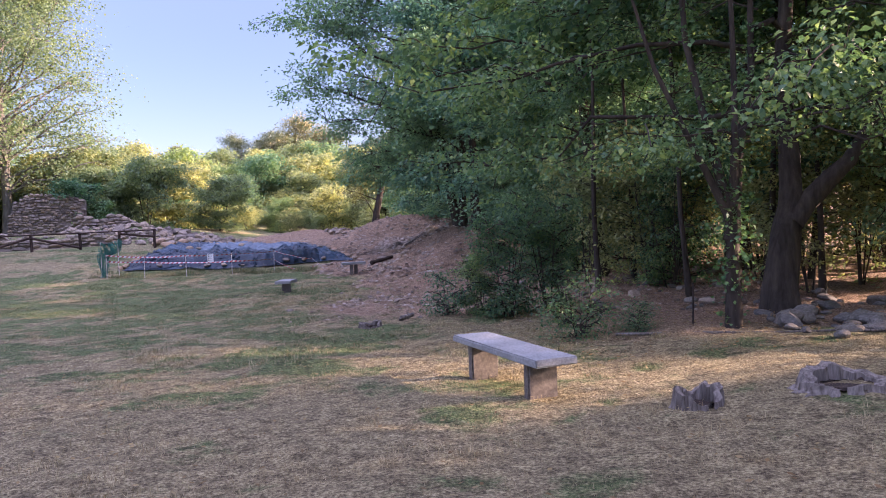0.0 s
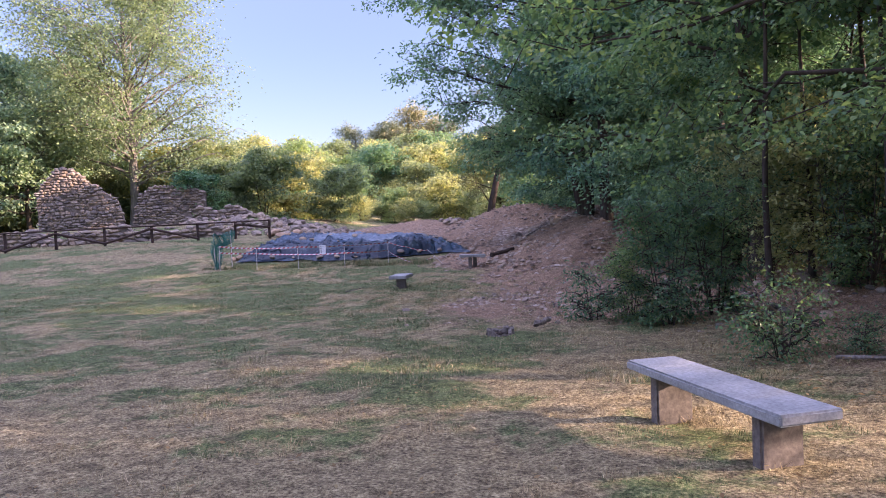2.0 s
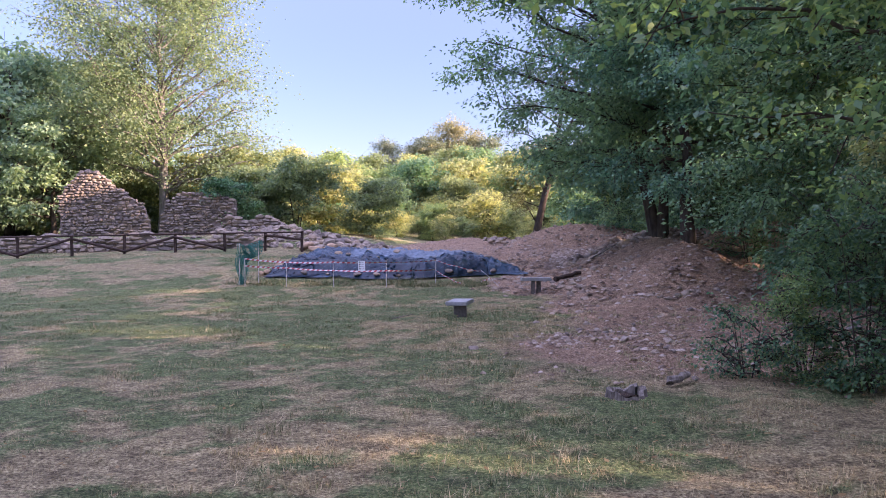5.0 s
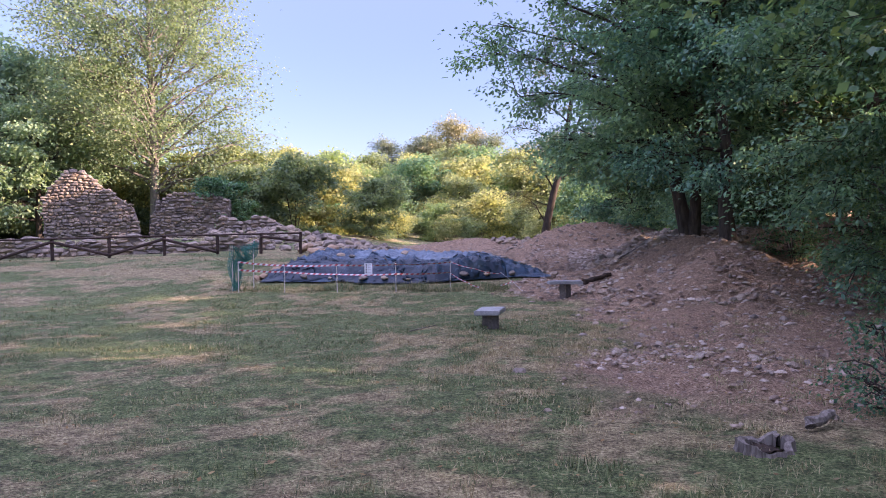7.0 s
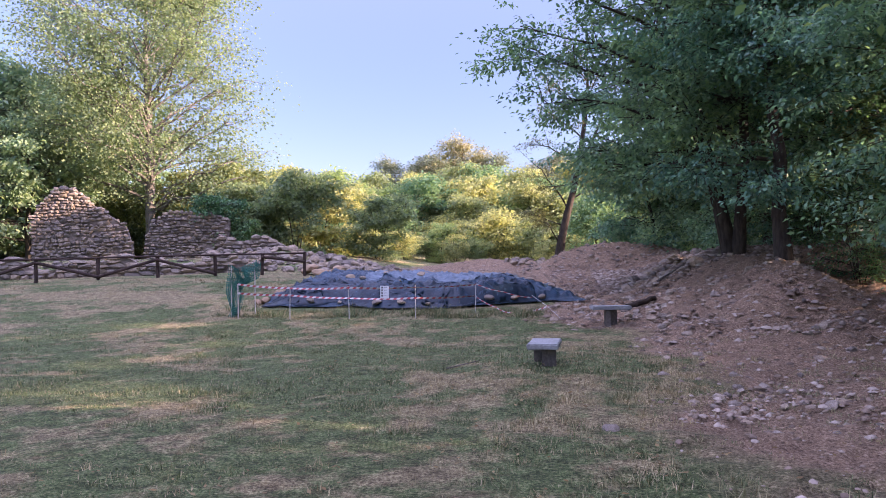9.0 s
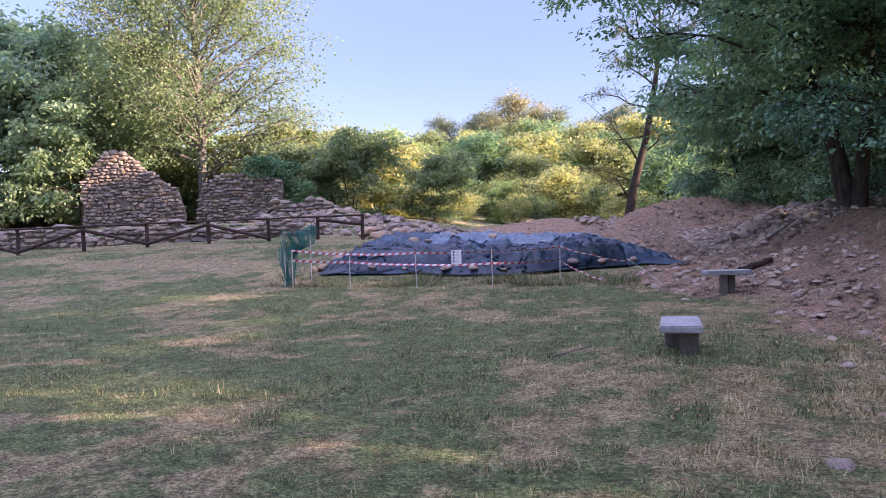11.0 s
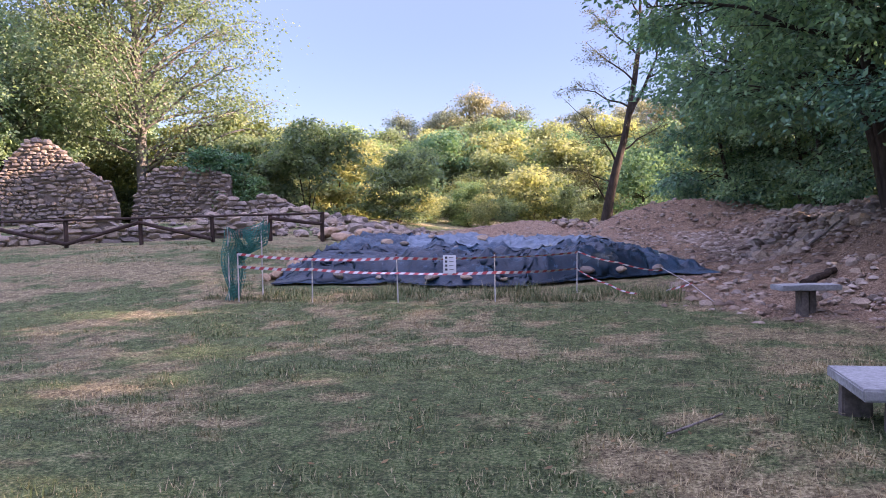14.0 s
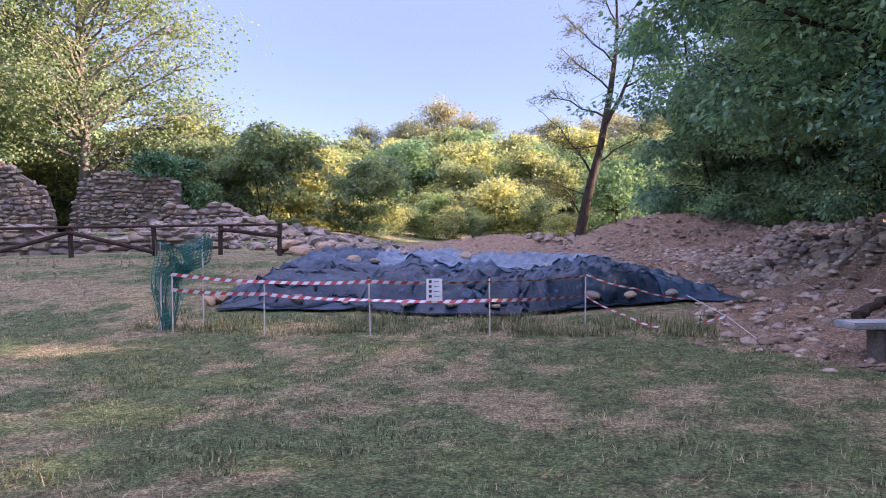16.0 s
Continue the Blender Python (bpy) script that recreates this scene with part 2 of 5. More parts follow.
# ---- building helpers ----
def part(name, bm, mat, parent=None, label=""):
    me = bpy.data.meshes.new(name)
    bm.to_mesh(me)
    bm.free()
    me.materials.append(mat)
    ob = new(name, me)
    ob.parent = parent
    if label:
        tagged(ob, label)
    return ob


def thing(name, label, category, group="", kind="", at=None):
    ob = new(name)
    if at is not None:
        ob.matrix_basis = at
    return tagged(ob, label, category, group, kind)


def array_mesh(name, co, faces, mat, smooth=False):
    """A mesh from numpy arrays: co (n, 3); faces (m, 3 or 4)."""
    me = bpy.data.meshes.new(name)
    co, faces = np.asarray(co, dtype=np.float32), np.asarray(faces, dtype=np.int32)
    k = faces.shape[1]
    me.vertices.add(len(co))
    me.vertices.foreach_set("co", co.ravel())
    me.loops.add(faces.size)
    me.loops.foreach_set("vertex_index", faces.ravel())
    me.polygons.add(len(faces))
    me.polygons.foreach_set("loop_start", np.arange(0, faces.size, k, dtype=np.int32))
    me.polygons.foreach_set("loop_total", np.full(len(faces), k, dtype=np.int32))
    if smooth:
        me.polygons.foreach_set("use_smooth", np.ones(len(faces), dtype=bool))
    me.update(calc_edges=True)
    me.materials.append(mat)
    return me


def smooth_step(a, b, v):
    t = np.clip((v - a) / (b - a), 0, 1)
    return t * t * (3 - 2 * t)


def wave_noise(x, y, size, seed, octaves=4):
    """Soft lattice noise in about -1..1; size: metres from crest to crest of its largest swells."""
    table = np.random.RandomState(seed).uniform(-1, 1, (64, 64))
    v, amp, total, cell = 0, 1.0, 0.0, size * 0.5
    for k in range(octaves):
        a = 0.7 + 1.3 * k + seed
        u, w = (x * math.cos(a) + y * math.sin(a)) / cell, (y * math.cos(a) - x * math.sin(a)) / cell
        i, j = np.floor(u).astype(int), np.floor(w).astype(int)
        f, g = u - i, w - j
        f, g = f * f * (3 - 2 * f), g * g * (3 - 2 * g)
        p, q, p1, q1 = i % 64, j % 64, (i + 1) % 64, (j + 1) % 64
        v = v + amp * ((table[p, q] * (1 - f) + table[p1, q] * f) * (1 - g) + (table[p, q1] * (1 - f) + table[p1, q1] * f) * g)
        total, amp, cell = total + amp, amp * 0.55, cell * 0.47
    return v / total * 1.7


PROFILE_Y = np.arange(-700.0, 1500.0, 1.0)
PROFILE_Z = np.convolve(np.interp(PROFILE_Y, (-700, 0, 7, 13, 19, 25, 27.5, 35, 42, 60, 120, 1500), (0.3, 0, -0.16, -0.25, -0.28, -0.19, 0.03, 0.5, 0.72, 0.85, 1.4, 3.0)), (0.1, 0.2, 0.4, 0.2, 0.1), "same")


def behind_fence(x, y):
    return -0.437 * (x + 19.3) + 0.899 * (y - 35.4)


def height(x, y):
    """The lie of the land: a shallow dip, a rising far side, a terrace behind the fence and heaps of dug earth."""
    x, y = np.asarray(x, dtype=float), np.asarray(y, dtype=float)
    z = np.interp(y, PROFILE_Y, PROFILE_Z)
    z = z + 0.38 * smooth_step(-9, -18, x) * smooth_step(24, 33, y)
    z = z + 0.55 * smooth_step(3.2, 7.5, behind_fence(x, y)) * smooth_step(-14, -19, x) * smooth_step(80, 60, y)
    z = z + 0.20 * smooth_step(1.0, 4.0, x) * smooth_step(2, 6, y) * smooth_step(16, 11, y)
    z = z + 0.65 * smooth_step(1.5, 8.0, x) * smooth_step(11, 19, y)
    z = z + 3.2 * smooth_step(66, 104, y)
    z = z + 0.15 * np.exp(-(((x + 4.2) / 1.5) ** 2 + ((y - 20.1) / 1.5) ** 2))
    rough = wave_noise(x, y, 2.6, 5)
    back = np.clip(y - 31, 0, 16)
    ridge = smooth_step(0.0, 1.0, (x + 0.5 * rough + 3.0 - 0.13 * back) / (4.7 - 0.2 * back)) * smooth_step(22.0, 29.0, y + 0.6 * rough) * smooth_step(47, 42, y) * smooth_step(11, 4, x)
    ridge = ridge * (1 - 0.85 * smooth_step(0.9, 3.2, x + 0.3 * rough) * smooth_step(33, 29, y))
    z = z + (1.12 + 0.10 * rough) * ridge * (1 - 0.35 * smooth_step(36, 40, y))
    far = np.exp(-(((x + 1.8) / 3.6) ** 4 + ((y - 47.0) / 2.5) ** 2))
    low = np.exp(-(((x + 8.8) / 2.8) ** 2 + ((y - 50.0) / 2.2) ** 2)) * 0.62 + np.exp(-(((x + 5.6) / 2.0) ** 2 + ((y - 51.5) / 2.0) ** 2)) * 0.35
    z = z + (1.3 + 0.10 * rough) * far + low
    bank = np.exp(-((y - 46.0 - 0.06 * (x + 18)) / 1.3) ** 2) * smooth_step(-23, -21, x) * smooth_step(-12.2, -15, x) * (0.55 + 0.45 * smooth_step(-15, -20, x))
    z = z + 0.38 * bank
    return z + 0.025 * wave_noise(x, y, 1.7, 9) * smooth_step(120, 60, np.abs(y)) + 0.02 * rough * smooth_step(-4, 0, x)


def soil_amount(x, y):
    """Bare, stony earth: the dug ground on the wood's side, the heaps and the strip round the excavation."""
    x, y = np.asarray(x, dtype=float), np.asarray(y, dtype=float)
    w = 0.8 * wave_noise(x, y, 3.0, 21)
    s = smooth_step(-3.4, -1.4, x + w) * smooth_step(13.5, 17.0, y + 0.8 * w) * smooth_step(60, 54, y)
    s = np.maximum(s, smooth_step(0.0, 4.0, x + w) * smooth_step(9.0, 11.0, y + 0.5 * w) * 0.85)
    s = np.maximum(s, smooth_step(-14.0, -12.0, x + w) * smooth_step(29.0, 31.0, y + w) * smooth_step(58, 52, y))
    s = np.maximum(s, smooth_step(-5.5, -3.8, x + w) * smooth_step(24.5, 27.0, y + w) * smooth_step(58, 52, y))
    return s


def green_amount(x, y):
    """Where the turf is still green: the dip in the middle of the meadow and ragged patches round it."""
    x, y = np.asarray(x, dtype=float), np.asarray(y, dtype=float)
    w = 0.8 * wave_noise(x, y, 3.4, 61) + 0.9 * wave_noise(x, y, 0.95, 62, 3)
    zone = 0.16 + 0.52 * smooth_step(8.2, 11.5, y + 0.9 * w - 0.25 * (x + 2.5)) * smooth_step(0.5, -2.0, x) - 0.17 * smooth_step(22, 26, y + w)
    zone = zone - 0.34 * np.exp(-(((x + 5.4) / 2.3) ** 2 + ((y - 10.0) / 2.6) ** 2)) + 0.26 * np.exp(-(((x + 2.2) / 1.2) ** 2 + ((y - 9.8) / 1.6) ** 2))
    return np.clip(zone + 0.12 + 0.58 * w, 0, 1)


def spot(x, y, sink=0.0):
    return Vector((x, y, float(height(x, y)) - sink))


# ---- ground ----
def steps_from(pairs):
    out = []
    for a, b, d in pairs:
        out += list(np.arange(a, b, d))
    return np.array(out + [pairs[-1][1]])


def build_ground():
    xs = steps_from([(-900, -200, 100), (-200, -60, 20), (-60, -24, 1.5), (-24, -14, 0.5), (-14, 6, 0.16), (6, 16, 0.5), (16, 60, 4), (60, 200, 20), (200, 900, 100)])
    ys = steps_from([(-600, -100, 100), (-100, -20, 16), (-20, 0, 2), (0, 32, 0.16), (32, 56, 0.3), (56, 80, 2), (80, 200, 15), (200, 1400, 150)])
    gx, gy = np.meshgrid(xs, ys)
    s = soil_amount(gx, gy)
    near = smooth_step(60, 50, np.abs(gy - 20)) * smooth_step(30, 22, np.abs(gx + 5))
    gz = height(gx, gy) + near * ((0.012 + 0.05 * s) * wave_noise(gx, gy, 0.62, 33, 3) + 0.06 * s * (np.abs(wave_noise(gx, gy, 1.3, 35, 3)) - 0.6))
    nx, ny = len(xs), len(ys)
    i = (np.arange(ny - 1)[:, None] * nx + np.arange(nx - 1)[None, :]).ravel()
    me = array_mesh("ground", np.stack([gx, gy, gz], -1).reshape(-1, 3), np.stack([i, i + 1, i + nx + 1, i + nx], -1), GROUND, True)
    att = me.attributes.new("soil", "FLOAT", "POINT")
    att.data.foreach_set("value", s.ravel().astype(np.float32))
    att = me.attributes.new("green", "FLOAT", "POINT")
    att.data.foreach_set("value", green_amount(gx, gy).ravel().astype(np.float32))
    tagged(new("ground", me), "sun-dried patchy meadow with bare stony earth towards the wood", "ground", kind="structure")


build_ground()


# ---- grass ----
def build_grass(name, count, xr, yr, long, seed, label, clumped=0.6, per=9, spread=0.045, only_green=False, tint=None, on_soil=False):
    r = np.random.RandomState(seed)
    tufts = count // per
    tx = r.uniform(xr[0], xr[1], tufts)
    ty = yr[0] + (yr[1] - yr[0]) * r.uniform(0, 1, tufts) ** 1.5
    x = np.repeat(tx, per) + r.normal(0, spread, tufts * per)
    y = np.repeat(ty, per) + r.normal(0, spread, tufts * per)
    tall = np.repeat(r.uniform(0.6, 1.3, tufts), per)
    keep = (soil_amount(x, y) < 0.35 + 0.5 * r.uniform(0, 1, len(x)) ** 3) | on_soil
    keep &= wave_noise(x, y, 1.1, seed + 1, 3) > -0.75 + clumped * 0.5
    if only_green:
        keep &= np.repeat(green_amount(tx, ty) > 0.45, per)
    keep &= ~((y > 28.4) & (x > -12.5) & (x < -3))
    x, y, tall = x[keep], y[keep], tall[keep]
    n = len(x)
    z = height(x, y) - 0.012
    size = long * tall * r.uniform(0.5, 1.2, n) * (0.8 + 0.5 * np.clip(wave_noise(x, y, 1.5, seed + 2, 2), -0.8, 1))
    a, lean = r.uniform(0, 6.283, n), r.uniform(0.2, 1.35, n)
    wide = 0.0030 + 0.00012 * np.maximum(y - 4, 0)
    base = np.stack([x, y, z], -1)
    side = np.stack([-np.sin(a), np.cos(a), np.zeros(n)], -1) * wide[:, None]
    tip = base + np.stack([np.cos(a) * np.sin(lean), np.sin(a) * np.sin(lean), np.cos(lean)], -1) * size[:, None]
    co = np.stack([base - side, base + side, tip], 1).reshape(-1, 3)
    me = array_mesh(name, co, np.arange(3 * n).reshape(-1, 3), GRASS)
    att = me.attributes.new("green", "FLOAT", "POINT")
    g = green_amount(co[:, 0], co[:, 1]) if tint is None else np.full(len(co), tint)
    att.data.foreach_set("value", g.astype(np.float32))
    tagged(new(name, me), label, "grass", kind="stuff")


build_grass("meadow_grass", 380000, (-13, 5), (0.8, 20), 0.055, 3, "short dry straw-coloured meadow grass with green patches")
build_grass("far_meadow_grass", 150000, (-26, 2), (18, 36), 0.085, 4, "trodden dry grass in front of the fence")
build_grass("late_meadow_grass", 170000, (-15, 0), (17.0, 27.2), 0.05, 5, "short patchy grass in front of the tarpaulin")
build_grass("hem_grass", 14000, (-12.8, -4.6), (27.2, 28.6), 0.20, 6, "taller unmown grass along the edge of the tarpaulin", 0.5, 14, 0.09, False, 0.8)
build_grass("weed_tufts", 62000, (-12, 3), (3.0, 25), 0.085, 8, "green tufts of coarse grass and weeds in dry turf", 0.3, 45, 0.075, True, 0.95)
build_grass("straw_tufts", 22000, (-9, 4), (2.0, 16), 0.07, 9, "bleached tufts of uncut dead grass", 0.5, 32, 0.06, False, 0.0)


build_grass("soil_tufts", 30000, (-4.5, 3.0), (10.0, 24.0), 0.085, 10, "sparse weed tufts coming up on bare earth", 0.4, 34, 0.07, False, 0.6, True)


def build_litter(name, count, xr, yr, seed, label):
    """Fallen leaves lying flat on the ground, curled at their edges."""
    r = np.random.RandomState(seed)
    x, y = r.uniform(*xr, count), r.uniform(*yr, count)
    z = height(x, y) + 0.03
    a, s = r.uniform(0, 6.283, count), r.uniform(0.014, 0.034, count)
    d = np.stack([np.cos(a), np.sin(a), r.uniform(-0.3, 0.3, count)], -1) * s[:, None]
    e = np.stack([-np.sin(a), np.cos(a), r.uniform(-0.3, 0.5, count)], -1) * (s * 0.5)[:, None]
    c = np.stack([x, y, z], -1)
    co = np.stack([c - d, c + e, c + d, c - e], 1).reshape(-1, 3)
    tagged(new(name, array_mesh(name, co, np.arange(4 * count).reshape(-1, 4), LEAF_DRY)), label, "leaf litter", kind="stuff")


build_litter("meadow_litter", 4200, (-8, 4), (2, 22), 12, "dry brown leaves blown over the meadow")
build_litter("woodland_litter", 9000, (1, 10), (8.5, 26), 13, "dry brown leaf litter on the woodland floor")


def build_pebbles(name, count, xr, yr, smin, smax, seed, label):
    """Small stones too many to count, joined in one mesh."""
    r = np.random.RandomState(seed)
    x, y = r.uniform(*xr, count * 2), r.uniform(*yr, count * 2)
    keep = soil_amount(x, y) > r.uniform(0.2, 0.9, count * 2)
    x, y = x[keep][:count], y[keep][:count]
    n = len(x)
    s = smin + (smax - smin) * r.uniform(0, 1, n) ** 3
    c = np.stack([x, y, height(x, y) + s * 0.1], -1)
    corner = np.array([(1, 0, 0), (0, 1, 0), (-1, 0, 0), (0, -1, 0), (0, 0, 0.8), (0, 0, -0.8), (0.6, 0.6, 0.45), (-0.6, 0.55, 0.4), (-0.55, -0.6, 0.45), (0.6, -0.55, 0.4)])
    a = r.uniform(0, 6.283, n)
    v = corner[None] * r.uniform(0.7, 1.15, (n, 10, 1)) * s[:, None, None] * (1.25, 0.9, 0.8)
    vx = v[..., 0] * np.cos(a)[:, None] - v[..., 1] * np.sin(a)[:, None]
    vy = v[..., 0] * np.sin(a)[:, None] + v[..., 1] * np.cos(a)[:, None]
    co = np.stack([vx, vy, v[..., 2]], -1) + c[:, None]
    tri = np.array([(0, 6, 4), (6, 1, 4), (1, 7, 4), (7, 2, 4), (2, 8, 4), (8, 3, 4), (3, 9, 4), (9, 0, 4), (0, 1, 6), (1, 2, 7), (2, 3, 8), (3, 0, 9)])
    faces = (tri[None] + (np.arange(n) * 10)[:, None, None]).reshape(-1, 3)
    tagged(new(name, array_mesh(name, co.reshape(-1, 3), faces, PEBBLE)), label, "pebbles", kind="stuff")


build_pebbles("near_pebbles", 4800, (-4, 7), (12.5, 27), 0.010, 0.06, 14, "small stones and clods strewn on bare earth")
build_pebbles("heap_pebbles", 8500, (-5, 6), (23.5, 46), 0.015, 0.10, 15, "gravel and clods on the heaps of dug earth")
build_pebbles("far_pebbles", 2600, (-13, 3), (38, 53), 0.025, 0.09, 16, "rubble on the far heaps of earth")

# ---- stones ----
def stone_mesh(seed, mat, flat=0.7, name="stone"):
    """A field stone, one metre across: a lump with broken flat faces and worn edges."""
    r = random.Random(seed)
    bm = bmesh.new()
    bmesh.ops.create_icosphere(bm, subdivisions=2, radius=0.52)
    for v in bm.verts:
        v.co *= r.uniform(0.95, 1.05)
    for _ in range(9):
        d, c = Vector((r.uniform(-1, 1), r.uniform(-1, 1), r.uniform(-0.8, 0.9))).normalized(), r.uniform(0.26, 0.42)
        for v in bm.verts:
            over = v.co.dot(d) - c
            if over > 0:
                v.co -= d * over * 0.92
    for v in bm.verts:
        v.co.z *= flat
        v.co.x *= 1.08
    me = bpy.data.meshes.new(name)
    bm.to_mesh(me)
    bm.free()
    me.materials.append(mat)
    return me


def block_mesh(seed, mat):
    """A roughly squared walling stone, one metre in each direction, with knocked corners."""
    r = random.Random(seed)
    bm = bmesh.new()
    bmesh.ops.create_cube(bm, size=1.0)
    bmesh.ops.bevel(bm, geom=list(bm.edges), offset=0.3, segments=1, affect="EDGES")
    for v in bm.verts:
        v.co += Vector((r.uniform(-0.13, 0.13), r.uniform(-0.12, 0.12), r.uniform(-0.13, 0.13)))
    me = bpy.data.meshes.new("stone")
    bm.to_mesh(me)
    bm.free()
    me.materials.append(mat)
    return me


BOULDERS = [stone_mesh(i, STONE, 0.74 + 0.07 * (i % 4)) for i in range(8)]
DARK_BOULDERS = [stone_mesh(40 + i, STONE_DARK, 0.62 + 0.06 * (i % 4)) for i in range(5)]
OCHRE_BOULDERS = [stone_mesh(60 + i, CLAY, 0.7) for i in range(4)]
BLOCKS = [block_mesh(i, STONE) for i in range(8)]


def put_stone(me, parent, x, y, z, sx, sy, sz, rz, tilt=0.0, name="stone"):
    ob = new(name, me)
    ob.parent = parent
    ob.matrix_basis = Matrix.LocRotScale((x, y, z), Euler((tilt, tilt * 0.6, rz)), (sx, sy, sz))
    return ob


def loose_stones(thing_name, label, spots, meshes, smin, smax, seed, lift=0.15, cat="stones"):
    r = random.Random(seed)
    parent = thing(thing_name, label, cat)
    for x, y in spots:
        s = smin + (smax - smin) * r.random() ** 2.2
        z = float(height(x, y))
        put_stone(r.choice(meshes), parent, x, y, z + s * lift, s * r.uniform(0.9, 1.5), s, s * r.uniform(0.7, 1.0), r.uniform(0, 6.28), r.uniform(-0.35, 0.35))
    return parent


def scatter(seed, n, xr, yr, test=None):
    r, out = random.Random(seed), []
    while len(out) < n:
        x, y = r.uniform(*xr), r.uniform(*yr)
        if test is None or test(x, y, r):
            out.append((x, y))
    return out


loose_stones("scattered_stones", "pale field stones lying about on bare trodden earth", scatter(1, 130, (-3.6, 3.2), (14.5, 24), lambda x, y, r: float(soil_amount(x, y)) > r.random()), BOULDERS, 0.04, 0.19, 2, -0.02)
loose_stones("heap_foot_stones", "rounded stones at the foot of the earth heap beside a bench", scatter(3, 90, (-4.4, -1.6), (26.6, 30.5)), BOULDERS + BLOCKS[:3], 0.05, 0.20, 4, 0.08)
loose_stones("stone_heap", "long heap of rounded pale field stones on dug earth", scatter(5, 300, (-3.0, 3.4), (32.0, 43.5), lambda x, y, r: abs((x + 1.5) - (y - 32) * 0.33) < 1.5), BOULDERS[:4] + BLOCKS, 0.13, 0.36, 6, 0.2)
build_pebbles("heap_rubble", 4200, (-3.2, 3.2), (31.5, 43.0), 0.04, 0.14, 17, "small rubble filling the heap of field stones")
loose_stones("earth_heap_stones", "stones sticking out of the dug earth heap", scatter(7, 260, (-2.6, 3.5), (24, 35)), BOULDERS[:4] + BLOCKS, 0.04, 0.18, 8, 0.02)
loose_stones("far_heap_stones", "gravelly stones on a far heap of earth", scatter(9, 160, (-6.5, 1.8), (44.2, 49)), BOULDERS, 0.08, 0.24, 10, 0.12)
loose_stones("low_heap_stones", "small pile of rubble beside a low earth heap", scatter(11, 70, (-7.6, -3.4), (48.5, 51.5)), BOULDERS, 0.15, 0.42, 12, 0.2)
loose_stones("woodland_rocks", "dark rocks lying at the foot of the woodland trees", scatter(13, 85, (4.6, 9.0), (8.3, 13.5), lambda x, y, r: abs(x - 5.5) + abs(y - 12.3) > 0.8), DARK_BOULDERS, 0.12, 0.46, 14, 0.12)
loose_stones("bank_stones", "stones and rubble on the shaded woodland bank", scatter(15, 150, (1.8, 7.5), (12.5, 22)), DARK_BOULDERS + BOULDERS[:3], 0.08, 0.34, 16)
loose_stones("half_buried_stones", "low ridge of half-buried pale stones in trodden earth", [(-2.5 + 3.2 * i / 26 + random.Random(i).uniform(-0.2, 0.2), 18.0 + 0.35 * math.sin(i * 0.21) + random.Random(i + 90).gauss(0, 0.22)) for i in range(26)], BOULDERS, 0.07, 0.24, 18, -0.08)
build_pebbles("ridge_rubble", 420, (-3.0, 1.2), (17.0, 19.2), 0.015, 0.06, 19, "broken stone and clods along a low ridge of earth")


# ---- benches ----
def slab(bm, sx, sy, sz, x, y, z, rough=0.0, seed=0, bevel=0.012):
    r = random.Random(seed)
    g = bmesh.ops.create_cube(bm, size=1.0)["verts"]
    bmesh.ops.scale(bm, vec=(sx, sy, sz), verts=g)
    bmesh.ops.translate(bm, vec=(x, y, z), verts=g)
    edges = list({e for v in g for e in v.link_edges})
    out = bmesh.ops.bevel(bm, geom=edges, offset=bevel, segments=2, affect="EDGES")
    for v in out["verts"]:
        v.co += Vector((r.uniform(-rough, rough), r.uniform(-rough, rough), r.uniform(-rough, rough)))


def stone_bench(label, x, y, turn, length, wide, top, leg_gap, leg_part=0.70, stagger=0.0):
    ground = float(height(x, y))
    tall = top - ground
    bench = thing("stone_bench", label, "bench", "stone benches", at=pose(x, y, ground, 0, 0, turn))
    bm = bmesh.new()
    slab(bm, length, wide, 0.075, 0, 0, tall - 0.0375, 0.004, 1)
    part("seat_slab", bm, CONCRETE, bench, "grey stone seat slab")
    for s in (-1, 1):
        bm = bmesh.new()
        slab(bm, 0.11, wide * leg_part, tall - 0.075 + 0.12, s * leg_gap / 2, s * stagger, (tall - 0.075 - 0.12) / 2, 0.004, 5 + s, 0.015)
        part("leg", bm, CONCRETE_LEG, bench)
    return bench


stone_bench("grey stone slab bench on two block legs in dry grass", 0.66, 7.93, -67.6, 1.95, 0.46, 0.27, 1.30)
stone_bench("short grey stone slab bench on two legs in the meadow", -4.24, 20.20, 88, 0.82, 0.42, 0.19, 0.44, 0.46, 0.075)
stone_bench("short grey stone slab bench at the foot of the earth heap", -3.12, 26.1, 10, 0.82, 0.42, 0.32, 0.16, 0.46, 0.06)


# ---- fence ----
def beam(bm, a, b, wide, thick=None, seed=0):
    """A squared, slightly uneven timber from a to b."""
    r = random.Random(seed)
    a, b = Vector(a), Vector(b)
    d = (b - a).normalized()
    side = d.cross(Vector((0, 0, 1)))
    side = side.normalized() if side.length > 0.05 else Vector((1, 0, 0))
    up = side.cross(d).normalized()
    thick = thick or wide
    rings = []
    for k in range(4):
        p = a.lerp(b, k / 3) + side * r.uniform(-0.012, 0.012) + up * r.uniform(-0.012, 0.012)
        rings.append([bm.verts.new(p + side * wide / 2 * math.cos(t) * 1.2 + up * thick / 2 * math.sin(t) * 1.2) for t in [radians(22.5 + 45 * i) for i in range(8)]])
    for r0, r1 in zip(rings, rings[1:]):
        for i in range(8):
            bm.faces.new((r0[i], r0[(i + 1) % 8], r1[(i + 1) % 8], r1[i]))
    bm.faces.new(rings[0][::-1])
    bm.faces.new(rings[-1])


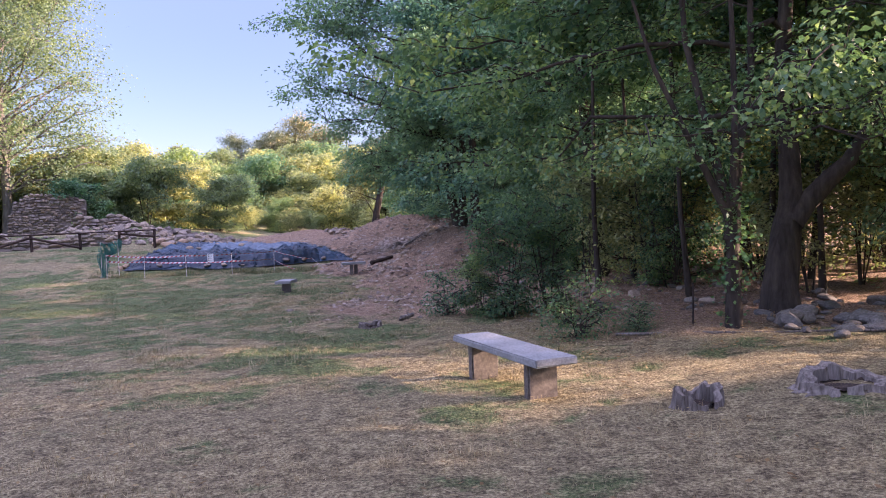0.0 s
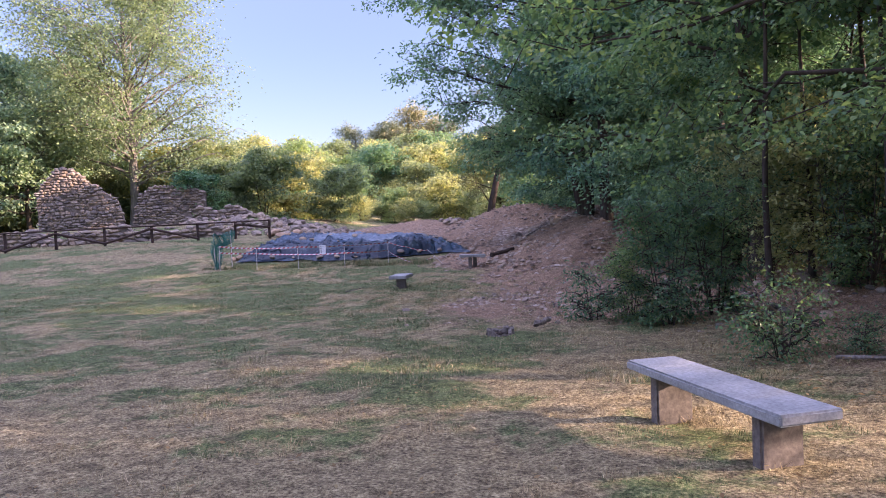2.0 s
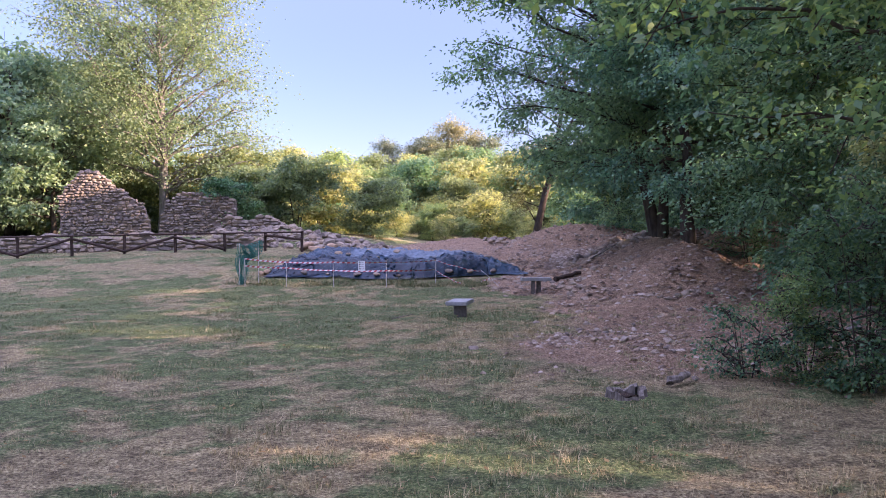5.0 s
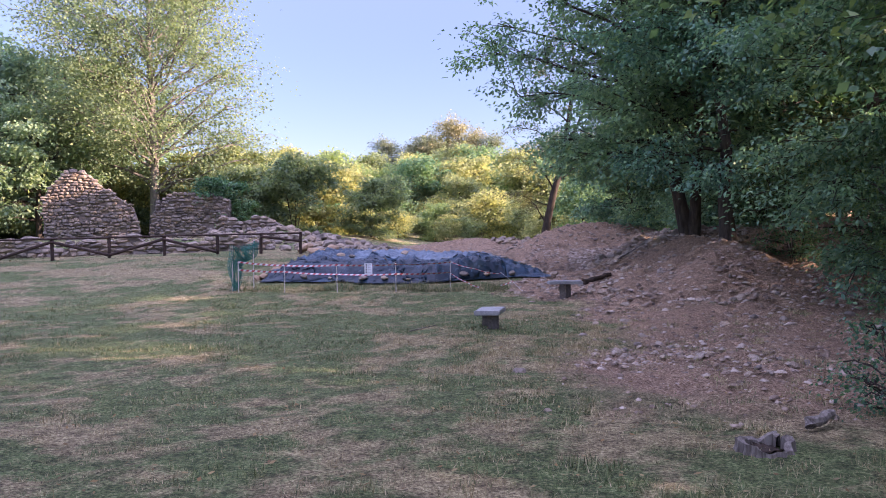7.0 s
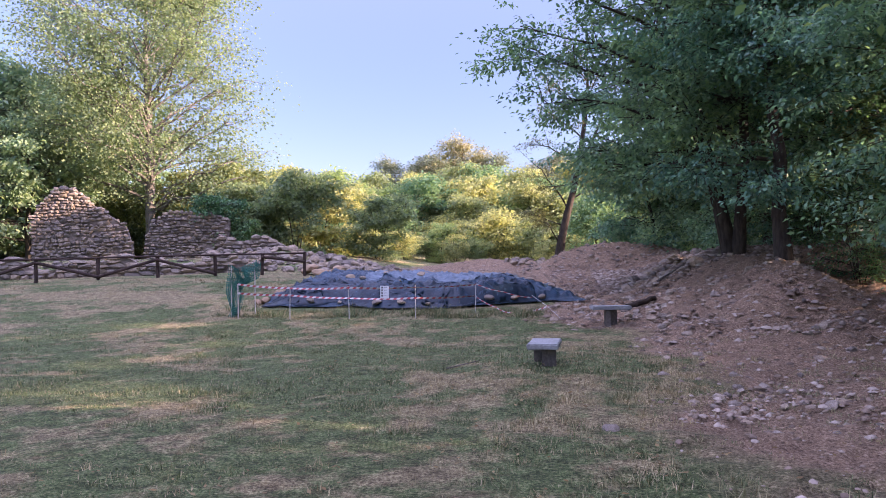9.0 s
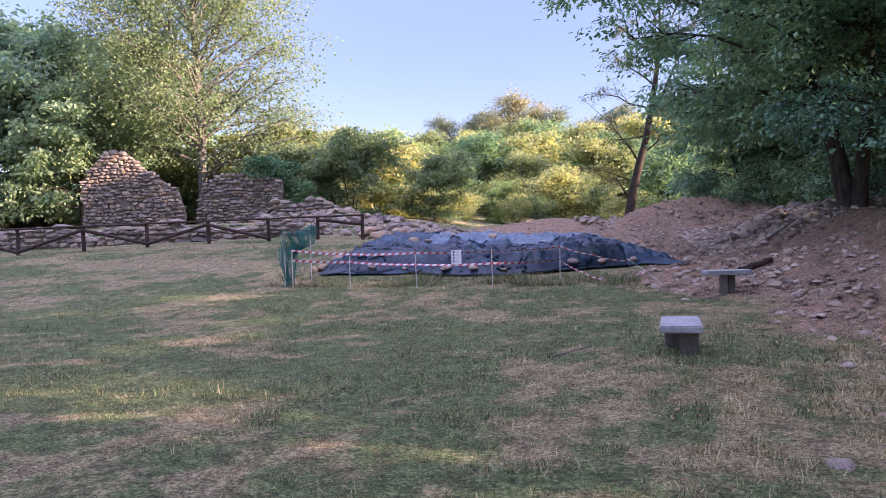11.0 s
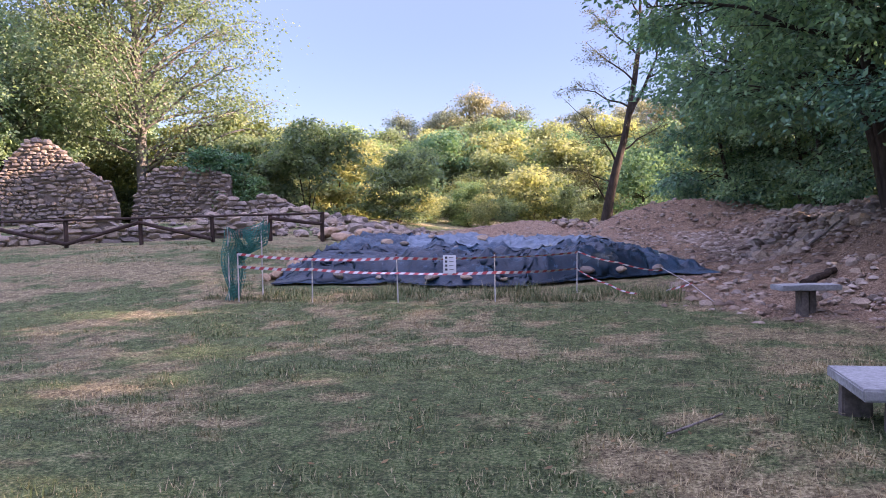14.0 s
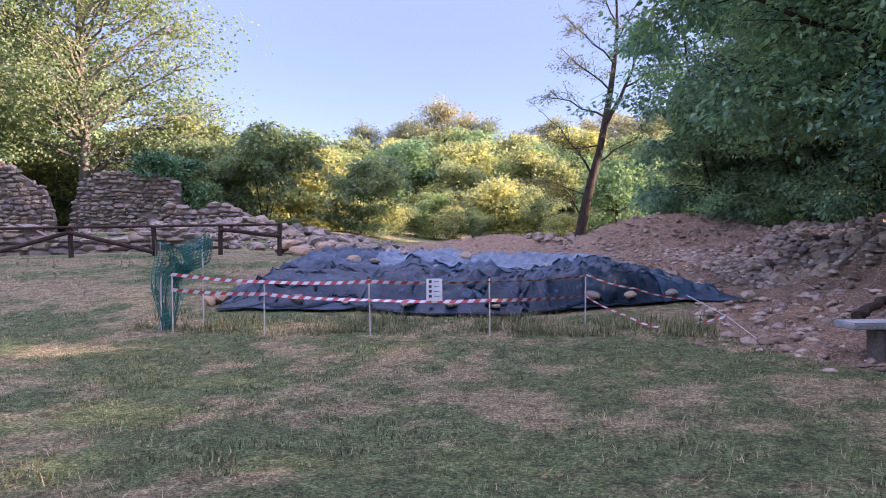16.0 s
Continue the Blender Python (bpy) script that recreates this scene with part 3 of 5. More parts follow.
POSTS = [(-30.4, 30.0), (-28.55, 30.9), (-26.7, 31.8), (-24.85, 32.7), (-23.0, 33.6), (-21.15, 34.5), (-19.3, 35.4), (-17.45, 36.3), (-15.85, 37.0), (-14.5, 38.0)]


def rail_fence():
    fence = thing("rail_fence", "dark brown wooden rail fence with zigzag braces", "fence")
    tops = [Vector((x, y, 1.66 + 0.03 * (i - 5) * 0.8)) for i, (x, y) in enumerate(POSTS)]
    feet = [Vector((x, y, float(height(x, y)))) for x, y in POSTS]
    for i, (t, f) in enumerate(zip(tops, feet)):
        bm = bmesh.new()
        beam(bm, f - Vector((0, 0, 0.2)), t + Vector((0, 0, 0.04)), 0.11, seed=i)
        part("post", bm, FENCE_WOOD, fence)
    for i in range(len(POSTS) - 1):
        if i != 7:
            bm = bmesh.new()
            beam(bm, tops[i] + Vector((0, -0.07, 0)), tops[i + 1] + Vector((0, -0.07, 0)), 0.062, seed=30 + i)
            part("top_rail", bm, FENCE_WOOD, fence)
        bm = bmesh.new()
        lo, hi = Vector((0, -0.07, 0.10)), Vector((0, -0.07, -0.12))
        if i == 7:
            beam(bm, tops[i] + Vector((0, -0.07, 0)), tops[i + 1] + Vector((0, -0.07, 0)), 0.062, seed=30 + i)
        elif i == 8:
            beam(bm, tops[i] + hi, tops[i + 1] + Vector((0, -0.07, -0.35)), 0.10, seed=60)
        elif i % 2 == 0:
            beam(bm, tops[i] + hi, feet[i + 1] + lo, 0.10, seed=60 + i)
        else:
            beam(bm, feet[i] + lo, tops[i + 1] + hi, 0.10, seed=60 + i)
        part("brace", bm, FENCE_WOOD, fence)


rail_fence()


# ---- ruined walls ----
def ruin(name, label, a, b, base, outline, thick, stone_w, stone_h, seed, cap=380):
    """A rubble wall from a to b; outline(u) gives its top above base at u in 0..1."""
    r = random.Random(seed)
    a, b = Vector((a[0], a[1], 0)), Vector((b[0], b[1], 0))
    along = (b - a).normalized()
    length = (b - a).length
    out = Vector((along.y, -along.x, 0))
    wall = thing(name, label, "ruined wall")
    n = max(8, int(length / 0.3))
    bm = bmesh.new()
    cols = []
    for k in range(n + 1):
        u = k / n
        p, top = a + along * (u * length), base + max(0.05, outline(u) - 0.10 + r.uniform(-0.05, 0.05))
        foot = float(height(p.x, p.y)) - 0.4
        cols.append([bm.verts.new(p + out * (s * (thick / 2 - 0.06)) + Vector((0, 0, z))) for s, z in ((1, foot), (1, top), (-1, top), (-1, foot))])
    for c0, c1 in zip(cols, cols[1:]):
        for i in range(3):
            bm.faces.new((c0[i], c1[i], c1[i + 1], c0[i + 1]))
    bm.faces.new(cols[0])
    bm.faces.new(cols[-1][::-1])
    bmesh.ops.recalc_face_normals(bm, faces=list(bm.faces))
    part("wall_core", bm, MORTAR, wall)
    placed, z = [], base - 0.9
    while z < base + max(outline(i / 40) for i in range(41)):
        hgt = stone_h * r.uniform(0.75, 1.3)
        s = -r.uniform(0, stone_w)
        while s < length:
            w = stone_w * r.uniform(0.55, 1.6)
            u = (s + w / 2) / length
            if 0 <= u <= 1 and z + hgt * 0.5 < base + outline(u):
                placed.append((s + w / 2, z + hgt / 2, w, hgt))
            s += w
        z += hgt
    placed = placed[-cap:]
    for s, zz, w, hgt in placed:
        p = a + along * s + out * (thick / 2 - 0.05 + r.uniform(-0.03, 0.04))
        if zz < float(height(p.x, p.y)) - 0.1:
            continue
        if r.random() < 0.06:
            continue
        wob = 0.05 * math.sin(s * 2.3 + zz) + r.uniform(-0.03, 0.03)
        put_stone(r.choice(BLOCKS), wall, p.x, p.y, zz + wob, w * r.uniform(0.85, 1.1), 0.26, hgt * r.uniform(0.8, 1.25), math.atan2(along.y, along.x) + r.uniform(-0.12, 0.12), r.uniform(-0.12, 0.12))
    return wall


def gable(u):
    return float(np.interp(u, (0, 0.03, 0.14, 0.2, 0.45, 0.6, 0.75, 0.95, 1.0), (2.2, 2.6, 3.2, 3.6, 3.7, 2.9, 2.45, 1.7, 0.6))) - 0.25


def stub(u):
    return float(np.interp(u, (0, 0.1, 0.25, 0.8, 1.0), (1.0, 2.2, 2.55, 2.6, 2.3))) - 0.2


def tumbled(u):
    return float(np.interp(u, (0, 0.1, 0.35, 0.5, 0.75, 1.0), (1.3, 0.95, 0.9, 1.15, 0.55, 0.1)))


ruin("gable_ruin", "ruined gable wall of warm field stone with broken top", (-31.0, 43.4), (-26.6, 45.2), 1.95, gable, 0.7, 0.29, 0.17, 2)
ruin("stub_ruin", "square stub of ruined stone wall overgrown with ivy", (-26.3, 46.0), (-22.1, 47.0), 1.75, stub, 0.7, 0.27, 0.165, 3)
ruin("tumbled_wall", "low tumbled field-stone wall running down to the earth heaps", (-22.1, 46.0), (-17.5, 46.6), 1.75, tumbled, 0.9, 0.34, 0.19, 4)
ruin("terrace_wall", "low rough terrace wall of large grey stones behind the fence", (-31.5, 33.0), (-17.0, 40.2), 0.95, lambda u: 0.62 + 0.16 * math.sin(u * 23) + 0.10 * math.sin(u * 51), 0.9, 0.42, 0.20, 5)
loose_stones("terrace_rubble", "grey fallen stones on the terrace between the ruined walls", scatter(21, 200, (-30, -15.5), (36.5, 45), lambda x, y, r: 3.0 < behind_fence(x, y) < 7.0), BOULDERS + BLOCKS[:4], 0.12, 0.42, 22, 0.1)
loose_stones("wall_rubble", "fallen rubble spread in front of the tumbled wall", scatter(23, 300, (-22.5, -12.4), (43.6, 46.8)), BOULDERS + BLOCKS[:5], 0.16, 0.46, 24, 0.25)
loose_stones("strewn_rubble", "rubble strewn between the fence and the tumbled wall", scatter(24, 130, (-19.0, -12.8), (39.5, 44)), BOULDERS, 0.12, 0.42, 25, 0.2)
loose_stones("fence_end_boulders", "large ochre boulders beside the end of the fence", [(-14.0, 38.6), (-13.5, 39.1), (-14.7, 38.9), (-13.2, 38.2), (-14.1, 39.6), (-12.8, 38.9)], OCHRE_BOULDERS, 0.35, 0.8, 26, 0.25)


# ---- tarpaulin over the excavation ----
def tarp_z(x, y, u, v):
    """Height of the sheet; u runs along it, v from its front hem to its back edge."""
    face = smooth_step(0.0, 0.055, v) * ((0.40 + 0.10 * wave_noise(x, y * 0, 2.7, 44, 2)) * smooth_step(0.0, 0.10, u) * smooth_step(1.02, 0.72, u))
    fold = 1 - np.abs(wave_noise(x * 1.3 + 0.5 * y, y * 0.7 - 0.3 * x, 1.5, 42, 3)) * 2
    sag = 0.05 * wave_noise(x, y, 2.2, 41) + 0.09 * np.clip(fold, 0, 1) ** 2 + 0.035 * wave_noise(x * 0.7, y * 2.0, 0.5, 43, 2)
    crease = np.clip(1 - 2.4 * np.abs(wave_noise(x * 0.45 + 0.3 * y, y * 1.9, 1.5, 47, 2)), 0, 1)
    sag = sag + 0.085 * crease
    lift = face * (1 - 0.85 * smooth_step(0.3, 1.0, v)) + 0.05
    return height(x, y) + lift + sag * smooth_step(0, 0.06, v) * smooth_step(1, 0.95, u)


def tarp_xy(u, v):
    fx, fy = -12.2 + 8.7 * u, 28.6 + 0.25 * np.sin(u * 9) + 1.3 * smooth_step(0.45, 1, u)
    bx, by = -13.2 + 7.4 * u, 40.5 - 4.2 * u
    return fx + (bx - fx) * v, fy + (by - fy) * v


def sheet(name, mat, u0, u1, v0, v1, nu, nv, lift, parent, label, seed):
    u, v = np.meshgrid(np.linspace(0, 1, nu), np.linspace(0, 1, nv))
    edge = 0.02 * wave_noise(u * 7, v * 7, 2.0, seed)
    uu = np.clip(u0 + (u1 - u0) * u + edge * (1 - np.abs(2 * u - 1)), 0, 1)
    vv = np.clip(v0 + (v1 - v0) * v + edge, 0, 1)
    x, y = tarp_xy(uu, vv)
    z = tarp_z(x, y, uu, vv) + lift
    i = (np.arange(nv - 1)[:, None] * nu + np.arange(nu - 1)[None, :]).ravel()
    me = array_mesh(name, np.stack([x, y, z], -1).reshape(-1, 3), np.stack([i, i + 1, i + nu + 1, i + nu], -1), mat, True)
    ob = new(name, me)
    solid = ob.modifiers.new("thickness", "SOLIDIFY")
    solid.thickness = 0.004
    ob.parent = parent
    return tagged(ob, label)


tarp = thing("tarpaulin", "wrinkled blue plastic tarpaulin weighed down over an excavation", "tarpaulin")
# main sheet, a paler one over its top, a darker one down the front
sheet("main_sheet", TARP, 0.0, 1.0, 0.0, 1.0, 240, 200, 0.0, tarp, "dark blue wrinkled sheet", 1)
sheet("top_sheet", TARP_PALE, 0.27, 0.86, 0.24, 0.98, 150, 150, 0.035, tarp, "pale sheet on top", 2)
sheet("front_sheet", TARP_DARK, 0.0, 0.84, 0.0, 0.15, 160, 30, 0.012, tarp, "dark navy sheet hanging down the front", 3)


def on_tarp(u, v):
    x, y = tarp_xy(u, v)
    return float(x), float(y), float(tarp_z(x, y, u, v))


r = random.Random(8)
weights = thing("tarpaulin_weights", "pale stones weighing down a blue tarpaulin", "stones")
for u, v in [(0.04 + 0.93 * r.random(), 0.9 + 0.08 * r.random()) for _ in range(34)] + [(0.2 + 0.75 * r.random(), 0.2 + 0.6 * r.random()) for _ in range(22)] + [(i / 9 + r.uniform(-0.04, 0.04), 0.015) for i in range(1, 10)] + [(0.985, 0.1 * i) for i in range(1, 10)]:
    x, y, z = on_tarp(min(u, 1), v)
    s = r.uniform(0.12, 0.3)
    put_stone(r.choice(BOULDERS), weights, x, y, z + s * 0.24, s * 1.3, s, s * 0.8, r.uniform(0, 6.28), r.uniform(-0.3, 0.3))


loose_stones("clay_lumps", "ochre clay lumps bared at the edge of the tarpaulin", scatter(31, 26, (-12.6, -11.2), (29.0, 31.5)), OCHRE_BOULDERS, 0.15, 0.5, 32, 0.2)


# ---- rods, tape, sign, net ----
def tube(bm, pts, rad, sides=6):
    rings = []
    for k, p in enumerate(pts):
        p = Vector(p)
        d = (Vector(pts[min(k + 1, len(pts) - 1)]) - Vector(pts[max(k - 1, 0)])).normalized()
        ref = Vector((0, 0, 1)) if abs(d.z) < 0.9 else Vector((1, 0, 0))
        s = d.cross(ref).normalized()
        w = s.cross(d)
        q = rad[k] if hasattr(rad, "__len__") else rad
        rings.append([bm.verts.new(p + s * q * math.cos(6.283 * i / sides) + w * q * math.sin(6.283 * i / sides)) for i in range(sides)])
    for r0, r1 in zip(rings, rings[1:]):
        for i in range(sides):
            bm.faces.new((r0[i], r0[(i + 1) % sides], r1[(i + 1) % sides], r1[i]))
    bm.faces.new(rings[0][::-1])
    bm.faces.new(rings[-1])


RODS = [(-12.1, 27.05, 0.86), (-10.75, 27.05, 0.78), (-9.22, 27.0, 0.80), (-7.6, 27.05, 0.78), (-6.3, 28.0, 0.72)]
rod_tops = []
for i, (x, y, tall) in enumerate(RODS):
    foot = spot(x, y)
    rod = thing("marker_rod", "thin pale rod stuck in the grass, holding barrier tape", "rod", "marker rods", at=pose(x, y, foot.z))
    bm = bmesh.new()
    lean = 0.02 * math.sin(i * 2.1)
    tube(bm, [(0, 0, -0.15), (lean * 0.5, 0, tall * 0.5), (lean, 0, tall)], 0.011)
    part("shaft", bm, CORD, rod)
    bm = bmesh.new()
    bmesh.ops.create_icosphere(bm, subdivisions=1, radius=0.02, matrix=Matrix.Translation((lean, 0, tall)))
    part("cap", bm, IRON, rod)
    rod_tops.append(Vector((x + lean, y, foot.z + tall)))
rod_feet = [spot(x, y) for x, y, _ in RODS]


def tape_run(pts, sag, seed, half=0.023):
    """Barrier tape through the points: alternating slanted red and white pieces, twisting a little."""
    r = random.Random(seed)
    path = []
    for a, b in zip(pts, pts[1:]):
        n = max(3, int((b - a).length / 0.04))
        for k in range(n):
            q = k / n
            path.append(a.lerp(b, q) - Vector((0, 0, sag * 4 * q * (1 - q))))
    path.append(pts[-1])
    bands = {0: bmesh.new(), 1: bmesh.new()}
    phase = r.uniform(0, 6)
    for k in range(0, len(path) - 1):
        bm, w = bands[(k // 2) % 2], half
        quad = []
        for j, up in ((k, -1), (k + 1, -1), (k + 1, 1), (k, 1)):
            p = path[j]
            twist = 1.15 * math.sin(j * 0.032 + phase) * math.sin(j * 0.011)
            slant = 0.02 * up
            dirn = (path[min(j + 1, len(path) - 1)] - path[max(j - 1, 0)]).normalized()
            quad.append(bm.verts.new(p + dirn * slant + Vector((0, math.sin(twist), math.cos(twist))) * w * up))
        bm.faces.new(quad)
    t = thing("barrier_tape", "red and white striped plastic barrier tape between rods", "barrier tape", "barrier tapes")
    tagged(part("white_stripes", bands[0], TAPE_WHITE, t), kind="stuff")
    tagged(part("red_stripes", bands[1], TAPE_RED, t), kind="stuff")


off = Vector((0, -0.018, 0))
far_end = Vector((-4.9, 27.9, 0.42))
tape_run([p + off + Vector((0, 0, dz)) for p, dz in zip(rod_tops, (-0.02, -0.03, -0.05, -0.06, -0.02))], 0.02, 1)
tape_run([rod_tops[-1] + off, (rod_tops[-1] + far_end) / 2 - Vector((0, 0, 0.03)), far_end], 0.03, 5, 0.013)
low = [f + off + Vector((0, 0, z)) for f, z in zip(rod_feet, (0.62, 0.58, 0.50, 0.47, 0.42))]
tape_run(low, 0.02, 2)
tape_run([low[-1], Vector((-5.75, 27.5, 0.22)), Vector((-5.35, 27.2, 0.10))], 0.03, 3, 0.013)
tape_run([Vector((-4.85, 27.5, 0.13)), Vector((-4.5, 27.25, 0.25))], 0.01, 4, 0.014)

stay = thing("guy_cord", "pale cord pegged to the ground at the tape's end", "cord")
bm = bmesh.new()
tube(bm, [far_end + Vector((0, 0, 0.05)), Vector((-4.5, 27.25, 0.24)), spot(-4.2, 27.0)], 0.005)
part("strand", bm, CORD, stay)

sign = thing("paper_sign", "white paper safety notice hung on barrier tape", "sign", at=pose(-8.33, 26.96, 0.47, 0, 0, 2))
bm = bmesh.new()
slab(bm, 0.215, 0.004, 0.30, 0, 0, 0.15, 0, 0, 0.001)
part("sheet", bm, PAPER, sign)
for k in range(4):
    bm = bmesh.new()
    slab(bm, 0.035, 0.003, 0.035, -0.055, -0.0045, 0.26 - 0.065 * k, 0.003, k, 0.001)
    part("pictogram", bm, INK, sign)
    bm = bmesh.new()
    slab(bm, 0.07, 0.003, 0.008, 0.03, -0.0045, 0.26 - 0.065 * k, 0, k, 0.0005)
    part("text_bar", bm, INK, sign)


def plastic_net():
    """A roll of green mesh netting hung over two canes, its tail hanging to the grass."""
    net = thing("plastic_net", "bunched green plastic safety netting hung on thin canes", "netting")
    x0, y0 = -12.25, 27.1
    z0 = float(height(x0, y0))
    for dx, dy, tall in ((-0.05, 0.0, 1.30), (0.42, 0.35, 1.38)):
        bm = bmesh.new()
        tube(bm, [(x0 + dx, y0 + dy, z0 - 0.1), (x0 + dx, y0 + dy, z0 + tall)], 0.012)
        part("cane", bm, CORD, net)
    bm = bmesh.new()
    nu, nv = 22, 26
    grid = []
    for j in range(nv + 1):
        row = []
        for i in range(nu + 1):
            u, v = i / nu, j / nv
            wide = 0.12 + 0.46 * smooth_step(0.55, 0.75, v)
            x = x0 - 0.10 + wide * u + 0.05 * math.sin(v * 9 + u * 5)
            y = y0 - 0.06 + 0.36 * u + 0.07 * math.sin(u * 17 + v * 6)
            z = z0 + 0.03 + (1.30 + 0.10 * u) * v - 0.12 * math.sin(u * 3.14) * smooth_step(0.6, 1, v)
            row.append(Vector((x, y, z)))
        grid.append(row)
    for layer in (0, 1, 2):
        o = Vector((0.03, 0.05, -0.03)) * layer
        for row in grid[14 if layer == 2 else 0:]:
            for a, b in zip(row, row[1:]):
                tri_strip(bm, a + o, b + o, 0.006)
        for ra, rb in list(zip(grid, grid[1:]))[14 if layer == 2 else 0:]:
            for a, b in zip(ra, rb):
                tri_strip(bm, a + o, b + o, 0.006)
    part("mesh", bm, NET, net)


def tri_strip(bm, a, b, w):
    d = (b - a).normalized()
    s = d.cross(Vector((0.3, 1, 0.2))).normalized() * w
    bm.faces.new([bm.verts.new(p) for p in (a - s, b - s, b + s, a + s)])


plastic_net()

# ---- trees ----
def grow(rng, tall, rad, lean, limbs, first, reach, droop=0.0, twigs=5, forks=1, bend=0.25, lift=0.0, cone=False):
    """Branch lines of a tree at the origin: [(points, radii, level)]."""
    lines = []
    stems = []
    for s in range(forks):
        a = rng.uniform(0, 6.28)
        tilt = (0.10 + 0.22 * (forks > 1)) * rng.uniform(0.5, 1.2)
        off = Vector((math.cos(a), math.sin(a), 0)) * (tilt if forks > 1 else 0.0)
        pts, p = [], Vector((0, 0, -0.25)) + off * rad * 2
        n = 9
        for k in range(n + 1):
            q = k / n
            pts.append(p.copy())
            p += Vector((lean[0] * tall / n + off.x * tall / n * 0.8 + rng.uniform(-1, 1) * bend * tall / 40, lean[1] * tall / n + off.y * tall / n * 0.8 + rng.uniform(-1, 1) * bend * tall / 40, (tall + 0.25) / n))
        rr = rad / math.sqrt(forks)
        radii = [rr * (1.35 if k == 0 else 1) * (1 - 0.88 * (k / n) ** 0.9) for k in range(n + 1)]
        lines.append((pts, radii, 0))
        stems.append((pts, radii))
    for pts, radii in stems:
        for _ in range(max(2, limbs // forks)):
            q = first + (1 - first) * rng.random() ** 0.85
            k = min(len(pts) - 2, int(q * (len(pts) - 1)))
            f = q * (len(pts) - 1) - k
            start = pts[k].lerp(pts[k + 1], f)
            a = rng.uniform(0, 6.28)
            rel = (q - first) / (1 - first)
            far = reach * (0.35 + 0.65 * math.sin(math.pi * (0.18 + 0.78 * rel)) ** 0.8) * rng.uniform(0.7, 1.15)
            if cone:
                far, rel = reach * (1.05 - rel) * rng.uniform(0.8, 1.1), 0.1
            rise = far * (0.15 + lift + 0.75 * rel) * rng.uniform(0.6, 1.2)
            line, p = [], start.copy()
            for j in range(6):
                line.append(p.copy())
                w = (j + 1) / 5
                p = start + Vector((math.cos(a) * far * w, math.sin(a) * far * w, rise * w - droop * far * w * w)) + Vector((rng.uniform(-1, 1), rng.uniform(-1, 1), rng.uniform(-1, 1))) * far * 0.06
            r0 = max(0.012, radii[k] * 0.36)
            lines.append((line, [r0 * (1 - 0.8 * j / 5) for j in range(6)], 1))
            for _ in range(twigs):
                j = rng.randint(1, 4)
                s0 = line[j].lerp(line[j + 1], rng.random())
                a2 = a + rng.uniform(-1.3, 1.3)
                l2 = far * rng.uniform(0.22, 0.5)
                tw = [s0 + Vector((math.cos(a2) * l2 * w, math.sin(a2) * l2 * w, l2 * (rng.uniform(-0.1, 0.5) * w - droop * w * w))) for w in (0, 0.35, 0.7, 1.0)]
                lines.append((tw, [max(0.006, r0 * 0.35 * (1 - w)) + 0.003 for w in (0, 0.35, 0.7, 1.0)], 2))
    return lines


def branch_mesh(name, lines, mat, sides=(9, 5, 3)):
    co, faces = [], []
    for pts, radii, level in lines:
        n = sides[level]
        base = len(co)
        for k, p in enumerate(pts):
            d = (pts[min(k + 1, len(pts) - 1)] - pts[max(k - 1, 0)]).normalized()
            s = d.cross(Vector((0, 1, 0.1))).normalized()
            w = s.cross(d)
            for i in range(n):
                t = 6.2832 * i / n
                q = radii[k] * (1 + 0.13 * math.sin(3 * t + k * 1.7) * (level == 0))
                co.append(p + s * (q * math.cos(t)) + w * (q * math.sin(t)))
        for k in range(len(pts) - 1):
            for i in range(n):
                a, b = base + k * n + i, base + k * n + (i + 1) % n
                faces.append((a, b, b + n, a + n))
    return array_mesh(name, [tuple(v) for v in co], faces, mat, True)


